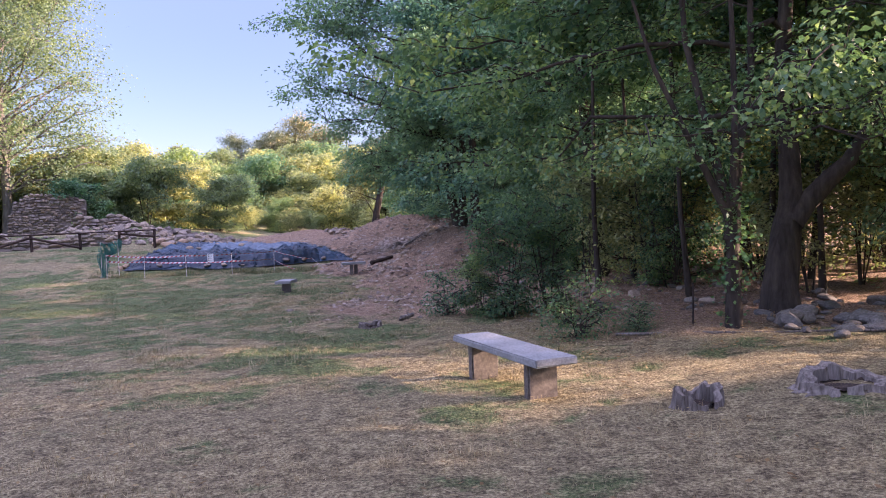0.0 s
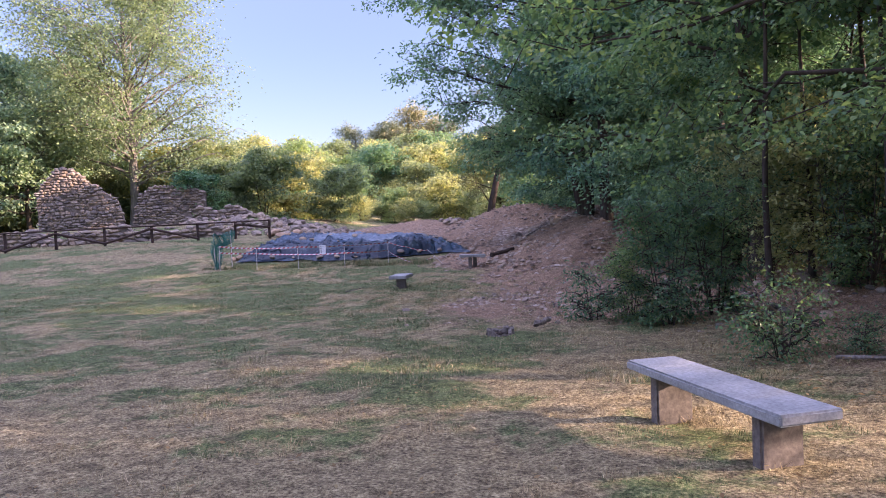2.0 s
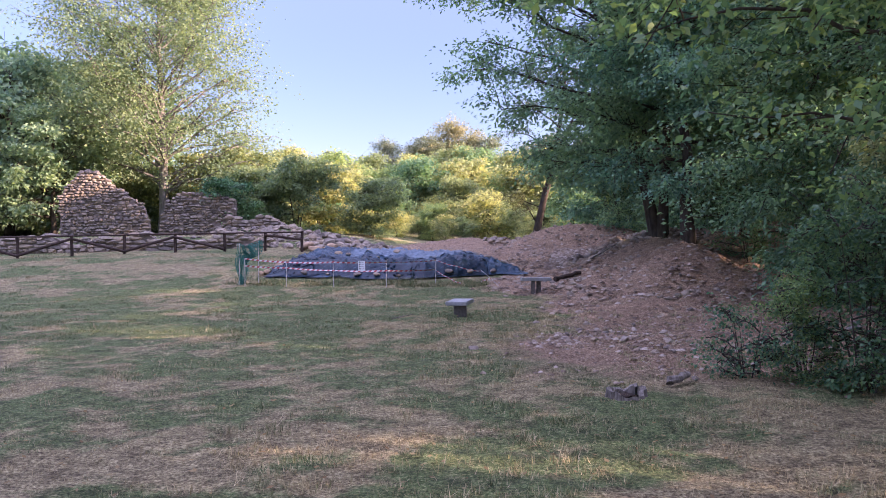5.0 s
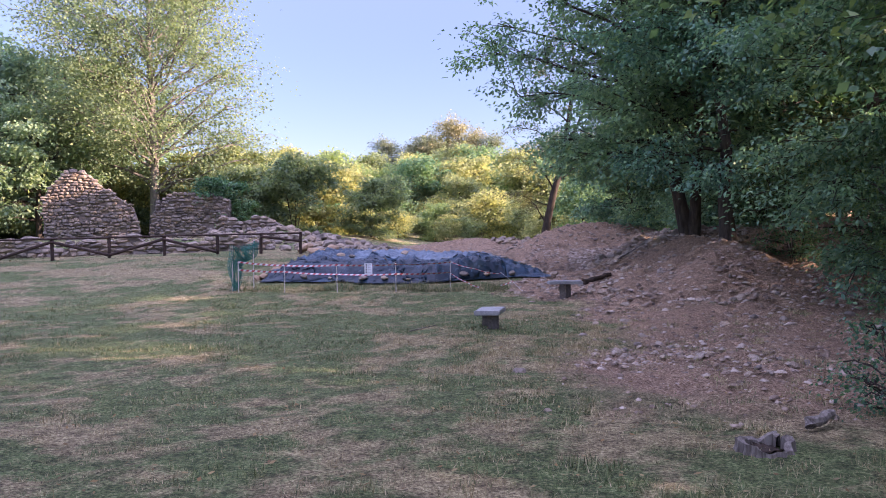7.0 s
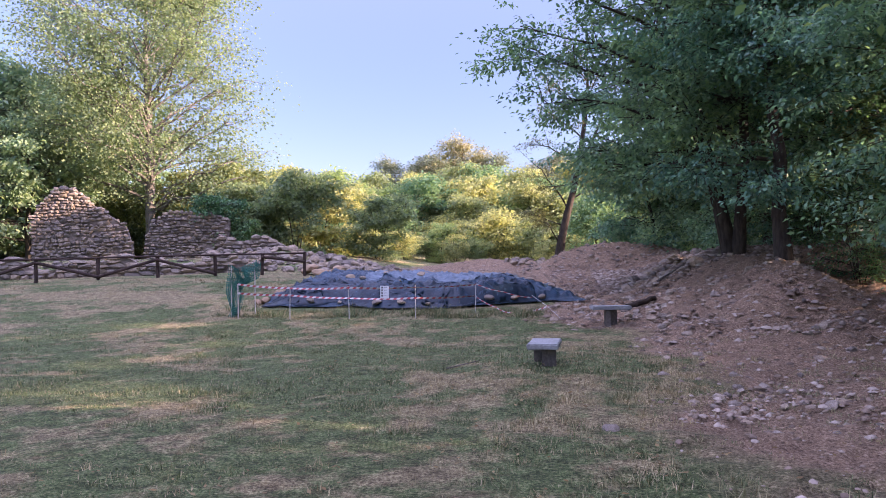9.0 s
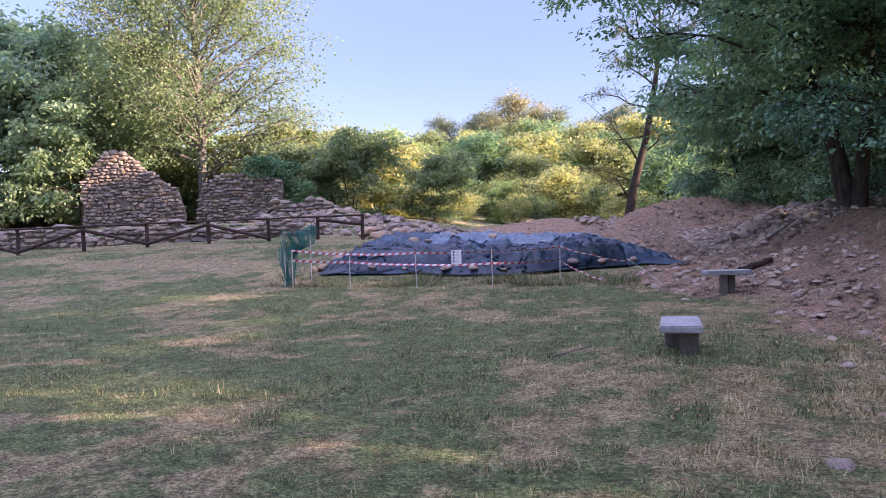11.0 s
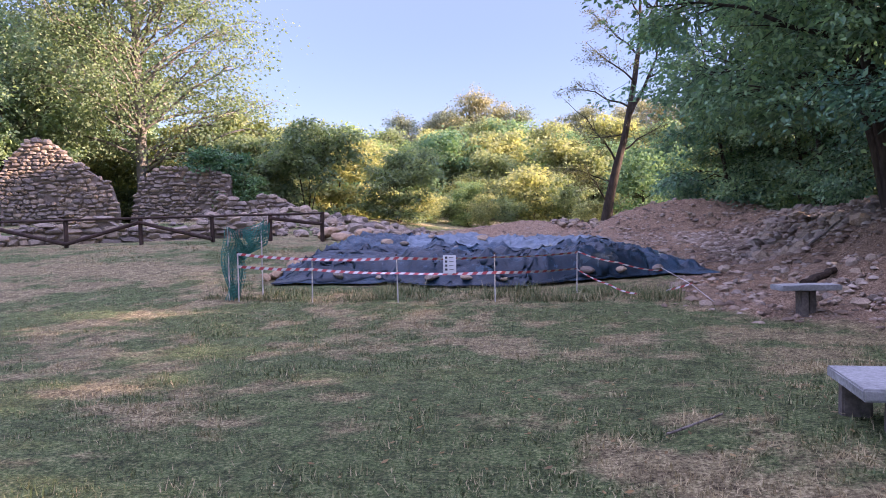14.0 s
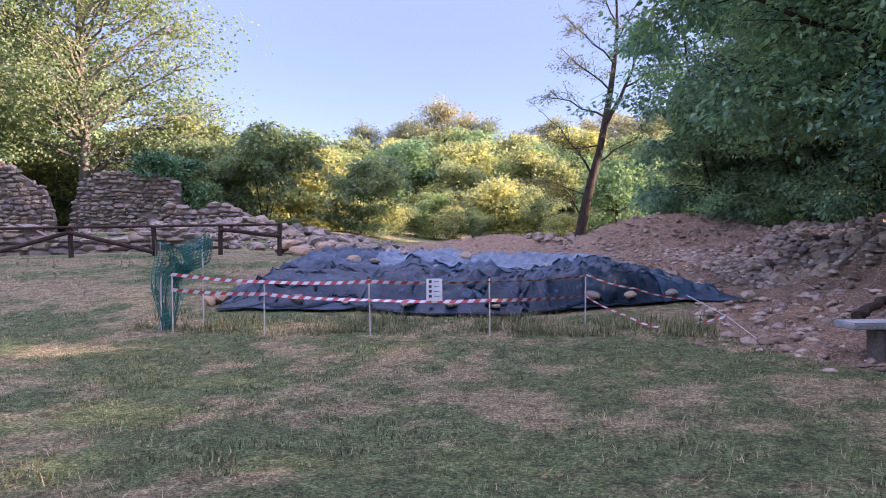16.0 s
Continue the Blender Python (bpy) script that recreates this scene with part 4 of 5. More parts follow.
def leaf_mesh(name, lines, count, size, spread, mat, seed, narrow=0.42, inner=0.25, hang=0.35, per=15):
    """Separate leaves, each folded along its rib, gathered in flat pads round the twigs with gaps between the pads."""
    r = np.random.RandomState(seed)
    twigs = [np.array([tuple(p) for p in pts]) for pts, _, level in lines if level == 2] + [np.array([tuple(p) for p in pts[3:]]) for pts, _, level in lines if level == 1]
    sprays = count // per
    pick = r.randint(0, len(twigs), sprays)
    q = inner + (1.05 - inner) * r.uniform(0, 1, sprays) ** 0.8
    centre, out = np.empty((sprays, 3)), np.empty((sprays, 3))
    for i, t in enumerate(twigs):
        sel = np.where(pick == i)[0]
        if len(sel):
            f = np.clip(q[sel], 0, 1) * (len(t) - 1)
            k = np.minimum(f.astype(int), len(t) - 2)
            centre[sel] = t[k] + (t[k + 1] - t[k]) * (f - k)[:, None]
            d = t[-1] - t[0]
            out[sel] = d / (np.linalg.norm(d) + 1e-6)
    centre += r.normal(0, spread * 0.55, (sprays, 3)) * (1, 1, 0.75)
    pad = np.repeat(r.uniform(0.55, 1.25, sprays), per)
    n = sprays * per
    around = r.normal(0, 1, (n, 3)) * (1, 1, 0.42) * (pad * (size * 0.5 + spread * 0.55))[:, None]
    around[:, 2] -= 0.35 * np.linalg.norm(around[:, :2], axis=1)
    c = np.repeat(centre, per, 0) + around
    away = around * (1, 1, 0) / (np.linalg.norm(around, axis=1)[:, None] + 1e-6)
    d = np.repeat(out, per, 0) * 0.35 + away * 0.9 + r.normal(0, 0.5, (n, 3))
    d[:, 2] -= hang
    d /= np.linalg.norm(d, axis=1)[:, None]
    s = np.cross(d, r.normal(0, 1, (n, 3)) * 0.55 + (0, 0, 1.0))
    s /= np.linalg.norm(s, axis=1)[:, None] + 1e-6
    up = np.cross(s, d)
    ln = (size * r.uniform(0.6, 1.3, n))[:, None]
    wd = ln * narrow * 0.5
    co = np.stack([c, c + d * ln * 0.5 + s * wd + up * wd * 0.3, c + d * ln - up * ln * 0.12, c + d * ln * 0.5 - s * wd + up * wd * 0.3], 1).reshape(-1, 3)
    return array_mesh(name, co, np.arange(4 * n).reshape(-1, 4), mat)


def make_tree(name, label, category, x, y, lines, bark, leaf, count, size, spread, seed, turn=0.0, group="", narrow=0.6, inner=0.25, hang=0.35, sink=0.0, per=15):
    tree = thing(name, label, category, group, at=pose(x, y, float(height(x, y)) - sink, 0, 0, turn))
    t = new("trunk", branch_mesh("trunk", lines, bark))
    t.parent = tree
    c = new("crown", leaf_mesh("crown", lines, count, size, spread, leaf, seed, narrow, inner, hang, per))
    c.parent = tree
    return tree


def again(tree, x, y, turn, scale=1.0, label="", sink=0.0):
    c = copy_thing(tree, pose(x, y, float(height(x, y)) - sink, 0, 0, turn))
    c.scale = (scale, scale, scale * random.Random(int(x * 31 + y * 7)).uniform(0.92, 1.1))
    if label:
        tagged(c, label)
    return c


def curve_line(pts, r0, r1, level=0):
    pts = [Vector(p) for p in pts]
    out = []
    n = 10
    for k in range(n):
        q = k / (n - 1) * (len(pts) - 1)
        i = min(int(q), len(pts) - 2)
        out.append(pts[i].lerp(pts[i + 1], q - i))
    return (out, [(r0 + (r1 - r0) * k / (n - 1)) * (1.3 if k == 0 else 1) for k in range(n)], level)


def limb(a, b, r0, rng, twigs=6, sag=0.0, twig_len=0.35):
    """One branch from a to b with its twigs."""
    a, b = Vector(a), Vector(b)
    d = b - a
    line = [a.lerp(b, k / 5) + Vector((rng.uniform(-1, 1), rng.uniform(-1, 1), rng.uniform(-1, 1))) * d.length * 0.035 * (k > 0) - Vector((0, 0, sag * (k / 5) ** 2)) for k in range(6)]
    out = [(line, [r0 * (1 - 0.8 * k / 5) for k in range(6)], 1)]
    for _ in range(twigs):
        k = rng.randint(1, 4)
        p = line[k].lerp(line[k + 1], rng.random())
        w = (d.normalized() + Vector((rng.uniform(-1, 1), rng.uniform(-1, 1), rng.uniform(-0.6, 0.8)))).normalized() * d.length * twig_len * rng.uniform(0.6, 1.2)
        out.append(([p + w * q - Vector((0, 0, sag * 0.5 * q * q)) for q in (0, 0.35, 0.7, 1.0)], [max(0.006, r0 * 0.3) * (1 - 0.8 * q) for q in (0, 0.35, 0.7, 1.0)], 2))
    return out


rng = random.Random(11)
# chestnuts on the earth heap
stems = grow(rng, 14.0, 0.30, (-0.03, -0.02), 62, 0.17, 4.2, 0.26, 8, forks=3)
for a, b in [((-0.3, 0, 3.6), (-5.6, -1.0, 5.2)), ((-0.4, 0, 4.4), (-6.6, -0.4, 6.6)), ((-0.5, 0, 5.0), (-6.4, 0.8, 8.0)), ((-0.5, 0, 5.6), (-6.0, -1.6, 9.0)), ((-0.6, 0, 6.5), (-5.6, 0.4, 10.4)), ((-0.2, 0, 3.0), (-4.0, 1.2, 3.8)), ((-0.6, 0, 7.5), (-4.8, -0.6, 11.8)), ((0, -0.3, 3.2), (-2.6, -3.8, 4.4)), ((0, -0.3, 4.4), (-1.4, -4.6, 6.2)), ((-0.3, 0.2, 2.6), (-3.6, -2.0, 3.0)), ((-0.3, 0, 8.0), (-3.6, -1.5, 13.0))]:
    stems += limb(a, b, 0.08, rng, 14, 0.5, 0.30)
make_tree("chestnut_tree", "large dark-leaved chestnut tree with several stems on the earth heap", "tree", 0.9, 33.5, stems, BARK, LEAF_CHESTNUT, 64000, 0.17, 0.34, 1, narrow=0.5)
make_tree("chestnut_tree", "dark chestnut tree with a leaning trunk at the wood's edge", "tree", 1.45, 30.2, grow(rng, 13.0, 0.20, (-0.03, 0.04), 50, 0.18, 3.6, 0.34, 8, bend=0.5), BARK, LEAF_CHESTNUT, 46000, 0.14, 0.32, 2, narrow=0.5)
low_chestnut = make_tree("chestnut_tree", "low-branched dark chestnut hanging over the shaded bank", "tree", 5.0, 25.6, grow(rng, 8.0, 0.16, (-0.06, -0.02), 44, 0.05, 3.6, 0.42, 8, forks=2), BARK, LEAF_CHESTNUT, 44000, 0.13, 0.30, 22, narrow=0.5)
make_tree("chestnut_tree", "dense dark chestnut with low branches behind the far earth heap", "tree", 0.6, 50.5, grow(rng, 11.0, 0.2, (0.0, 0.0), 56, 0.05, 3.9, 0.30, 8, forks=3), BARK, LEAF_CHESTNUT, 30000, 0.22, 0.36, 23, narrow=0.5)
# last four are added out of view to narrow the sun streak
for x, y, turn, sc in ((3.4, 41.0, 60, 1.1), (5.2, 37.0, 200, 1.1), (2.9, 46.8, 130, 1.05), (6.5, 22.5, 20, 0.9), (10.0, 4.9, 100, 0.8), (13.0, 6.0, 10, 0.7), (10.8, 0.2, 240, 0.9), (10.6, 11.9, 300, 0.85)):
    again(low_chestnut, x, y, turn, sc, "low-branched dark chestnut filling out the edge of the wood")
# shaded trees beside the first bench
forked = [curve_line([(0, 0, -0.3), (0.0, 0, 0.7), (0.12, 0, 1.3), (0.3, 0.1, 2.0), (0.2, 0.3, 3.6), (0.5, 0.5, 6.0), (0.4, 0.6, 11.0)], 0.31, 0.05), curve_line([(0.2, 0, 1.45), (0.65, -0.1, 2.0), (1.2, -0.2, 2.5), (1.9, -0.3, 4.2), (2.4, 0.0, 7.5)], 0.19, 0.04)]
crown_lines = [l for l in grow(rng, 12.5, 0.30, (0.03, 0.02), 44, 0.24, 5.0, 0.30, 7, forks=2) if l[2] > 0]
make_tree("woodland_tree", "broad dark woodland tree with a forked trunk among rocks", "tree", 5.5, 12.3, forked + crown_lines, BARK, LEAF_WOOD, 46000, 0.105, 0.28, 3)
fan = [curve_line([(0, 0, -0.2), (0.0, 0, 0.8), (-0.02, 0, 1.6), (-0.25, 0.1, 2.6), (-0.6, 0.1, 4.2), (-0.7, 0.2, 8.0)], 0.12, 0.02), curve_line([(0, 0, 1.2), (0.1, 0.05, 2.2), (0.35, 0.1, 3.6), (0.5, 0.3, 8.5)], 0.10, 0.02), curve_line([(-0.02, 0, 1.5), (-0.5, -0.1, 2.4), (-1.1, -0.2, 3.6), (-1.5, -0.2, 5.0)], 0.06, 0.015), curve_line([(0.02, 0, 1.7), (0.0, -0.2, 3.0), (-0.15, -0.4, 6.5)], 0.07, 0.015)]
fan_crown = [l for l in grow(rng, 9.5, 0.12, (0.0, 0.02), 46, 0.26, 3.6, 0.24, 7, forks=2) if l[2] > 0]
slim = make_tree("ivy_clad_tree", "slender ivy-clad tree with a fan of thin branches", "tree", 4.08, 10.6, fan + fan_crown, BARK, LEAF_WOOD, 44000, 0.082, 0.26, 4)
ivy_lines = [(p, q, 2) for p, q, _ in fan[:2]]
coat = new("ivy_coat", leaf_mesh("ivy_coat", ivy_lines, 2600, 0.075, 0.13, LEAF_IVY, 44, 0.8, 0.0))
coat.parent = slim
tagged(coat, "ivy leaves clinging to the stem")
# the wood behind
base_a = make_tree("woodland_tree", "tall slender woodland tree in dense shade", "tree", 6.8, 17.5, grow(rng, 13.5, 0.2, (0.0, 0.0), 34, 0.18, 3.8, 0.22, 6), BARK, LEAF_WOOD, 10500, 0.24, 0.34, 5, group="woodland trees")
base_b = make_tree("woodland_tree", "tall slender woodland tree in dense shade", "tree", 4.3, 20.5, grow(rng, 12.0, 0.22, (-0.05, 0.0), 34, 0.14, 4.4, 0.32, 6), BARK, LEAF_WOOD, 12000, 0.22, 0.32, 6, group="woodland trees")
r = random.Random(5)
for x, y in [(5.5, 30.5), (9.0, 32.5), (4.8, 36.0), (8.2, 38.5), (5.2, 42.0), (9.5, 44.0), (13.5, 36.0), (3.8, 47.5), (8.0, 50.0), (13.0, 48.0), (19.0, 33.0), (21.0, 41.0), (25.0, 30.0), (16, 54), (22, 50), (10, 57)]:
    again(r.choice((base_a, base_b)), x + r.uniform(-0.7, 0.7), y + r.uniform(-0.7, 0.7), r.uniform(0, 360), r.uniform(0.85, 1.2))

# first eight are unseen, placed to shade the meadow beside a sun gap
for x, y, turn, s in [(11.0, 3.6, 20, 0.95), (15.0, 4.0, 140, 1.05), (19.5, 3.4, 250, 1.1), (23.5, 4.2, 60, 1.15), (13.0, -2.0, 300, 1.0), (18.0, -3.0, 90, 1.1), (24.0, -2.5, 180, 1.2), (10.5, 12.2, 45, 0.85), (5.0, 25.0, 80, 0.62), (8.5, 27.0, 170, 0.62), (14.5, 23.0, 310, 0.9)]:
    again(base_a if turn % 20 else base_b, x, y, turn, s)
for x, y, s in [(2.6, 48.0, 0.8), (4.4, 44.5, 0.85), (1.2, 52.5, 0.62), (2.2, 43.8, 0.6), (5.2, 39.0, 0.7)]:
    again(base_b, x, y, r.uniform(0, 360), s)

# shrubs and saplings
shrub_a = make_tree("shrub", "leafy dark green shrub with many thin stems", "shrub", 1.2, 14.2, grow(random.Random(31), 1.8, 0.04, (0.0, 0.0), 44, 0.14, 0.6, 0.12, 5, forks=7), BARK, LEAF_WOOD, 8000, 0.055, 0.13, 7, group="wood edge shrubs")
shrub_b = make_tree("shrub", "low spreading shrub over dry leaves", "shrub", 1.95, 10.9, grow(rng, 0.72, 0.025, (0.0, 0.0), 26, 0.08, 0.42, 0.05, 4, forks=6), BARK, LEAF_WOOD, 1900, 0.05, 0.16, 8, group="wood edge shrubs", per=7)
again(shrub_a, 0.7, 14.6, 70, 0.66)
again(shrub_a, 2.1, 15.2, 150, 1.1)
again(shrub_b, 0.1, 14.8, 100, 0.95, "small dark shrub at the edge of bare earth")
again(shrub_b, 2.75, 10.8, 200, 0.55)
for x, y, s in [(3.8, 24.4, 1.0), (3.4, 22.6, 0.9), (4.0, 22.0, 1.2), (4.4, 28.0, 1.2), (3.2, 30.2, 1.0), (3.0, 33.0, 1.1), (4.0, 38.2, 1.4), (4.6, 40.5, 1.3), (3.0, 44.0, 1.4), (6.5, 24.0, 1.4), (6.0, 19.5, 1.2), (5.0, 16.5, 1.0), (7.0, 28.0, 1.5), (7.5, 33.5, 1.5), (6.3, 44.5, 1.6), (1.0, 50.0, 1.3), (2.8, 52.0, 1.5), (10.5, 40.0, 1.6), (11.5, 33.0, 1.6)]:
    again(shrub_a, x, y, r.uniform(0, 360), s * r.uniform(1.2, 1.5))

# the yellow of backlit leaves is put into this undergrowth's leaf colour
sunny = make_tree("shrub", "yellow-green sunlit undergrowth among thin trunks", "shrub", 9.6, 16.2, grow(rng, 3.6, 0.05, (0.0, 0.0), 36, 0.05, 1.3, 0.08, 5, forks=6), BARK, LEAF_YELLOW, 6000, 0.11, 0.2, 19, group="sunlit undergrowth")
for x, y, s in [(8.2, 14.8, 0.9), (11.2, 15.0, 1.1), (10.4, 18.4, 1.2), (12.6, 17.0, 1.2), (8.6, 19.6, 1.1), (13.5, 14.0, 1.0), (11.5, 12.6, 1.0), (14.5, 19.5, 1.3), (6.2, 21.0, 1.0), (7.2, 26.0, 1.1), (5.6, 34.0, 1.1), (6.0, 47.0, 1.2), (2.6, 50.6, 0.9), (4.2, 53.0, 1.1), (4.7, 17.2, 0.8), (5.7, 18.8, 0.9), (6.7, 16.0, 0.8), (3.6, 18.8, 0.8), (7.6, 18.0, 0.9), (6.9, 14.2, 0.7)]:
    again(sunny, x, y, r.uniform(0, 360), s)
sapling = make_tree("sapling", "thin bare-stemmed woodland sapling", "tree", 7.6, 15.6, grow(rng, 9.0, 0.07, (0.02, 0.0), 16, 0.48, 1.8, 0.2, 5), BARK, LEAF_WOOD, 4000, 0.14, 0.24, 20, group="thin saplings")
for x, y, s in [(7.0, 13.9, 0.9), (8.8, 14.2, 1.1), (8.0, 16.9, 1.0), (9.2, 15.4, 1.2), (10.3, 14.6, 0.9), (9.9, 17.2, 1.1), (11.4, 16.2, 1.2), (6.9, 17.0, 1.0), (12.4, 15.2, 1.1), (7.4, 12.2, 0.8), (9.4, 12.6, 1.0), (5.9, 18.6, 1.1), (4.9, 15.0, 0.9), (6.4, 14.6, 1.0), (3.6, 17.4, 1.0), (4.6, 18.2, 0.9)]:
    again(sapling, x, y, r.uniform(0, 360), s)

# far side: poplar, dark trees, shrubs
make_tree("poplar_tree", "tall pale green poplar with an airy crown behind the ruins", "tree", -31.0, 54.0, grow(random.Random(23), 19.0, 0.40, (0.0, 0.0), 92, 0.09, 6.6, 0.10, 10, bend=0.2, lift=0.45), BARK_PALE, LEAF_POPLAR, 88000, 0.17, 1.0, 9, narrow=0.8)
side_tree = make_tree("broadleaf_tree", "dense dark broadleaf tree at the meadow's edge", "tree", -43.5, 54.0, grow(rng, 12.5, 0.35, (0.0, 0.0), 46, 0.10, 6.0, 0.22, 7), BARK, LEAF_SIDE, 15000, 0.46, 0.5, 10, group="meadow edge trees")
for x, y, s in [(-49.0, 47.0, 1.0), (-39.5, 60.0, 0.85), (-52.0, 58.0, 1.15), (-47.0, 66.0, 1.25), (-56.0, 40.0, 1.0), (-60.0, 50.0, 1.2), (-37.0, 50.5, 0.6)]:
    again(side_tree, x, y, r.uniform(0, 360), s)
yellow = make_tree("shrub", "broad yellow-green shrub behind the ruined wall", "shrub", -26.5, 57.5, grow(rng, 5.2, 0.10, (0.0, 0.0), 40, 0.08, 3.0, 0.08, 6, forks=5), BARK, LEAF_YELLOW, 14000, 0.28, 0.3, 11, group="far shrubs")
hazel = make_tree("shrub", "grey-green bushy shrub behind the tumbled wall", "shrub", -20.5, 52.5, grow(rng, 4.1, 0.08, (0.0, 0.0), 40, 0.06, 2.4, 0.0, 6, forks=6), BARK, LEAF_POPLAR, 11000, 0.22, 0.3, 12, group="far shrubs")
again(hazel, -24.0, 52.0, 120, 0.85)
again(yellow, -30.0, 60.0, 40, 1.05)
again(yellow, -34.5, 57.0, 150, 0.7)
again(yellow, -28.0, 54.0, 250, 0.55)
again(yellow, -22.0, 61.0, 200, 0.95)
again(hazel, -17.0, 58.0, 60, 0.9)

# leaning locust tree, thinly leaved
locust = [curve_line([(0, 0, -0.3), (0.5, 0, 2.7), (1.1, 0, 4.8), (1.65, 0.1, 7.4), (1.95, 0.1, 9.7), (2.15, 0.2, 11.5), (2.0, 0.3, 14.0)], 0.27, 0.04), curve_line([(1.45, 0, 6.3), (2.2, 0.2, 7.6), (2.9, 0.3, 9.2), (3.2, 0.2, 12.0)], 0.13, 0.02)]
lr = random.Random(9)
for a, b, q in [((0.75, 0, 3.6), (-1.3, 0.5, 6.8), 0.07), ((0.2, 0, 1.4), (-0.9, -0.5, 3.4), 0.05), ((0.95, 0, 4.2), (3.4, 0.6, 6.0), 0.06), ((1.5, 0, 6.6), (-1.4, 0.4, 8.2), 0.07), ((1.7, 0, 8.0), (-0.9, -0.8, 10.2), 0.06), ((1.9, 0, 9.4), (-0.6, 0.6, 12.2), 0.06), ((2.0, 0.1, 10.4), (3.8, -0.5, 13.5), 0.05), ((2.5, 0.2, 8.2), (4.8, 0.4, 9.4), 0.06), ((2.1, 0.2, 11.5), (0.6, -0.6, 14.2), 0.05), ((0.5, 0, 2.6), (-2.1, 0.2, 3.6), 0.045), ((1.2, 0, 5.2), (-0.8, -1.0, 5.0), 0.045), ((2.9, 0.3, 9.6), (4.4, 0.8, 12.2), 0.05)]:
    locust += limb(a, b, q, lr, 9, 0.1, 0.42)
make_tree("locust_tree", "leaning thin-leaved locust tree with bare twigs", "tree", -5.2, 57.0, locust, BARK, LEAF_LOCUST, 9000, 0.13, 0.24, 13, narrow=0.35)

# far wood
far_a = make_tree("broadleaf_tree", "sunlit yellow-green broadleaf tree in a far wood", "tree", -14.0, 80.0, grow(rng, 6.4, 0.18, (0.0, 0.0), 34, 0.10, 2.6, 0.10, 5), BARK, LEAF_FAR, 9000, 0.26, 0.70, 14, group="far wood", narrow=0.8, per=38)
far_b = make_tree("broadleaf_tree", "yellow broadleaf tree in a far wood", "tree", -8.0, 76.0, grow(rng, 5.8, 0.15, (0.0, 0.0), 30, 0.08, 2.3, 0.08, 5), BARK, LEAF_YELLOW, 8000, 0.26, 0.66, 15, group="far wood", narrow=0.8, per=38)
far_c = make_tree("broadleaf_tree", "cool green rounded broadleaf tree in a far wood", "tree", -18.0, 78.0, grow(rng, 6.0, 0.16, (0.0, 0.0), 36, 0.06, 2.6, 0.12, 5), BARK, LEAF_GREEN, 9000, 0.26, 0.70, 24, group="far wood", narrow=0.8, per=38)
pine = make_tree("pine_tree", "tall dusky pine with a bare reddish stem on the far rise", "tree", -22.0, 100.0, grow(rng, 7.6, 0.17, (0.0, 0.0), 34, 0.38, 2.3, 0.0, 5, lift=0.1), BARK_PINE, LEAF_PINE, 8500, 0.24, 0.50, 16, group="far pines", narrow=0.4, per=30)
spruce = make_tree("spruce_tree", "slim dark spruce in a far wood", "tree", -36.0, 104.0, grow(rng, 8.4, 0.17, (0.0, 0.0), 70, 0.08, 1.7, 0.25, 5, cone=True), BARK, LEAF_PINE, 8500, 0.34, 0.24, 18, group="far spruces", narrow=0.3)
low_far = make_tree("shrub", "rounded green shrub at the foot of a far wood", "shrub", -10.0, 68.0, grow(rng, 3.8, 0.08, (0.0, 0.0), 34, 0.05, 2.0, 0.08, 5, forks=4), BARK, LEAF_FAR, 6000, 0.20, 0.55, 17, group="far undergrowth", narrow=0.8, per=22)
low_gold = make_tree("shrub", "small golden-green shrub in front of a far wood", "shrub", -7.0, 66.0, grow(rng, 3.2, 0.06, (0.0, 0.0), 26, 0.05, 1.2, 0.05, 5, forks=3), BARK, LEAF_YELLOW, 4000, 0.18, 0.42, 25, group="far undergrowth", narrow=0.8, per=20)
r = random.Random(77)
for k in range(40):
    x = -50 + 72 * (k + r.uniform(-0.4, 0.4)) / 40
    again(r.choice((far_a, far_a, far_b, far_c)), x, 86 + r.uniform(-5, 7), r.uniform(0, 360), r.uniform(0.7, 1.12))
for k in range(44):
    x = -64 + 96 * (k + r.uniform(-0.4, 0.4)) / 44
    rise = 0.86 + 0.32 * float(smooth_step(-33, -24, x)) + 0.05 * math.sin(x * 1.7)
    again(pine if -36 < x < 12 and k % 4 else far_a, x, 103 + r.uniform(-5, 8), r.uniform(0, 360), r.uniform(0.86, 1.04) * rise)
for x, y, sc in [(-40.0, 101.0, 0.85), (-33.0, 106.0, 0.9), (-29.5, 99.0, 0.8), (-44.0, 98.0, 0.85)]:
    again(spruce, x, y, r.uniform(0, 360), sc)
for k in range(36):
    x = -40 + 56 * (k + r.uniform(-0.4, 0.4)) / 36
    again(r.choice((far_c, far_c, far_b, far_a, low_far)), x, 76 + r.uniform(-3, 4), r.uniform(0, 360), r.uniform(0.5, 0.85))
for k in range(34):
    x = -36 + 50 * (k + r.uniform(-0.4, 0.4)) / 34
    again(r.choice((low_far, low_far, low_gold, far_c)), x, 67 + r.uniform(-4, 4), r.uniform(0, 360), r.uniform(0.4, 0.72))
for k in range(16):
    again(low_far, -60 + 2.3 * k + r.uniform(-1, 1), 66 + r.uniform(-2, 5), r.uniform(0, 360), r.uniform(0.8, 1.1))
    again(low_far, -62 + 2.4 * k + r.uniform(-1, 1), 62 + r.uniform(-4, 4) - 0.2 * k, r.uniform(0, 360), r.uniform(0.7, 1.1))
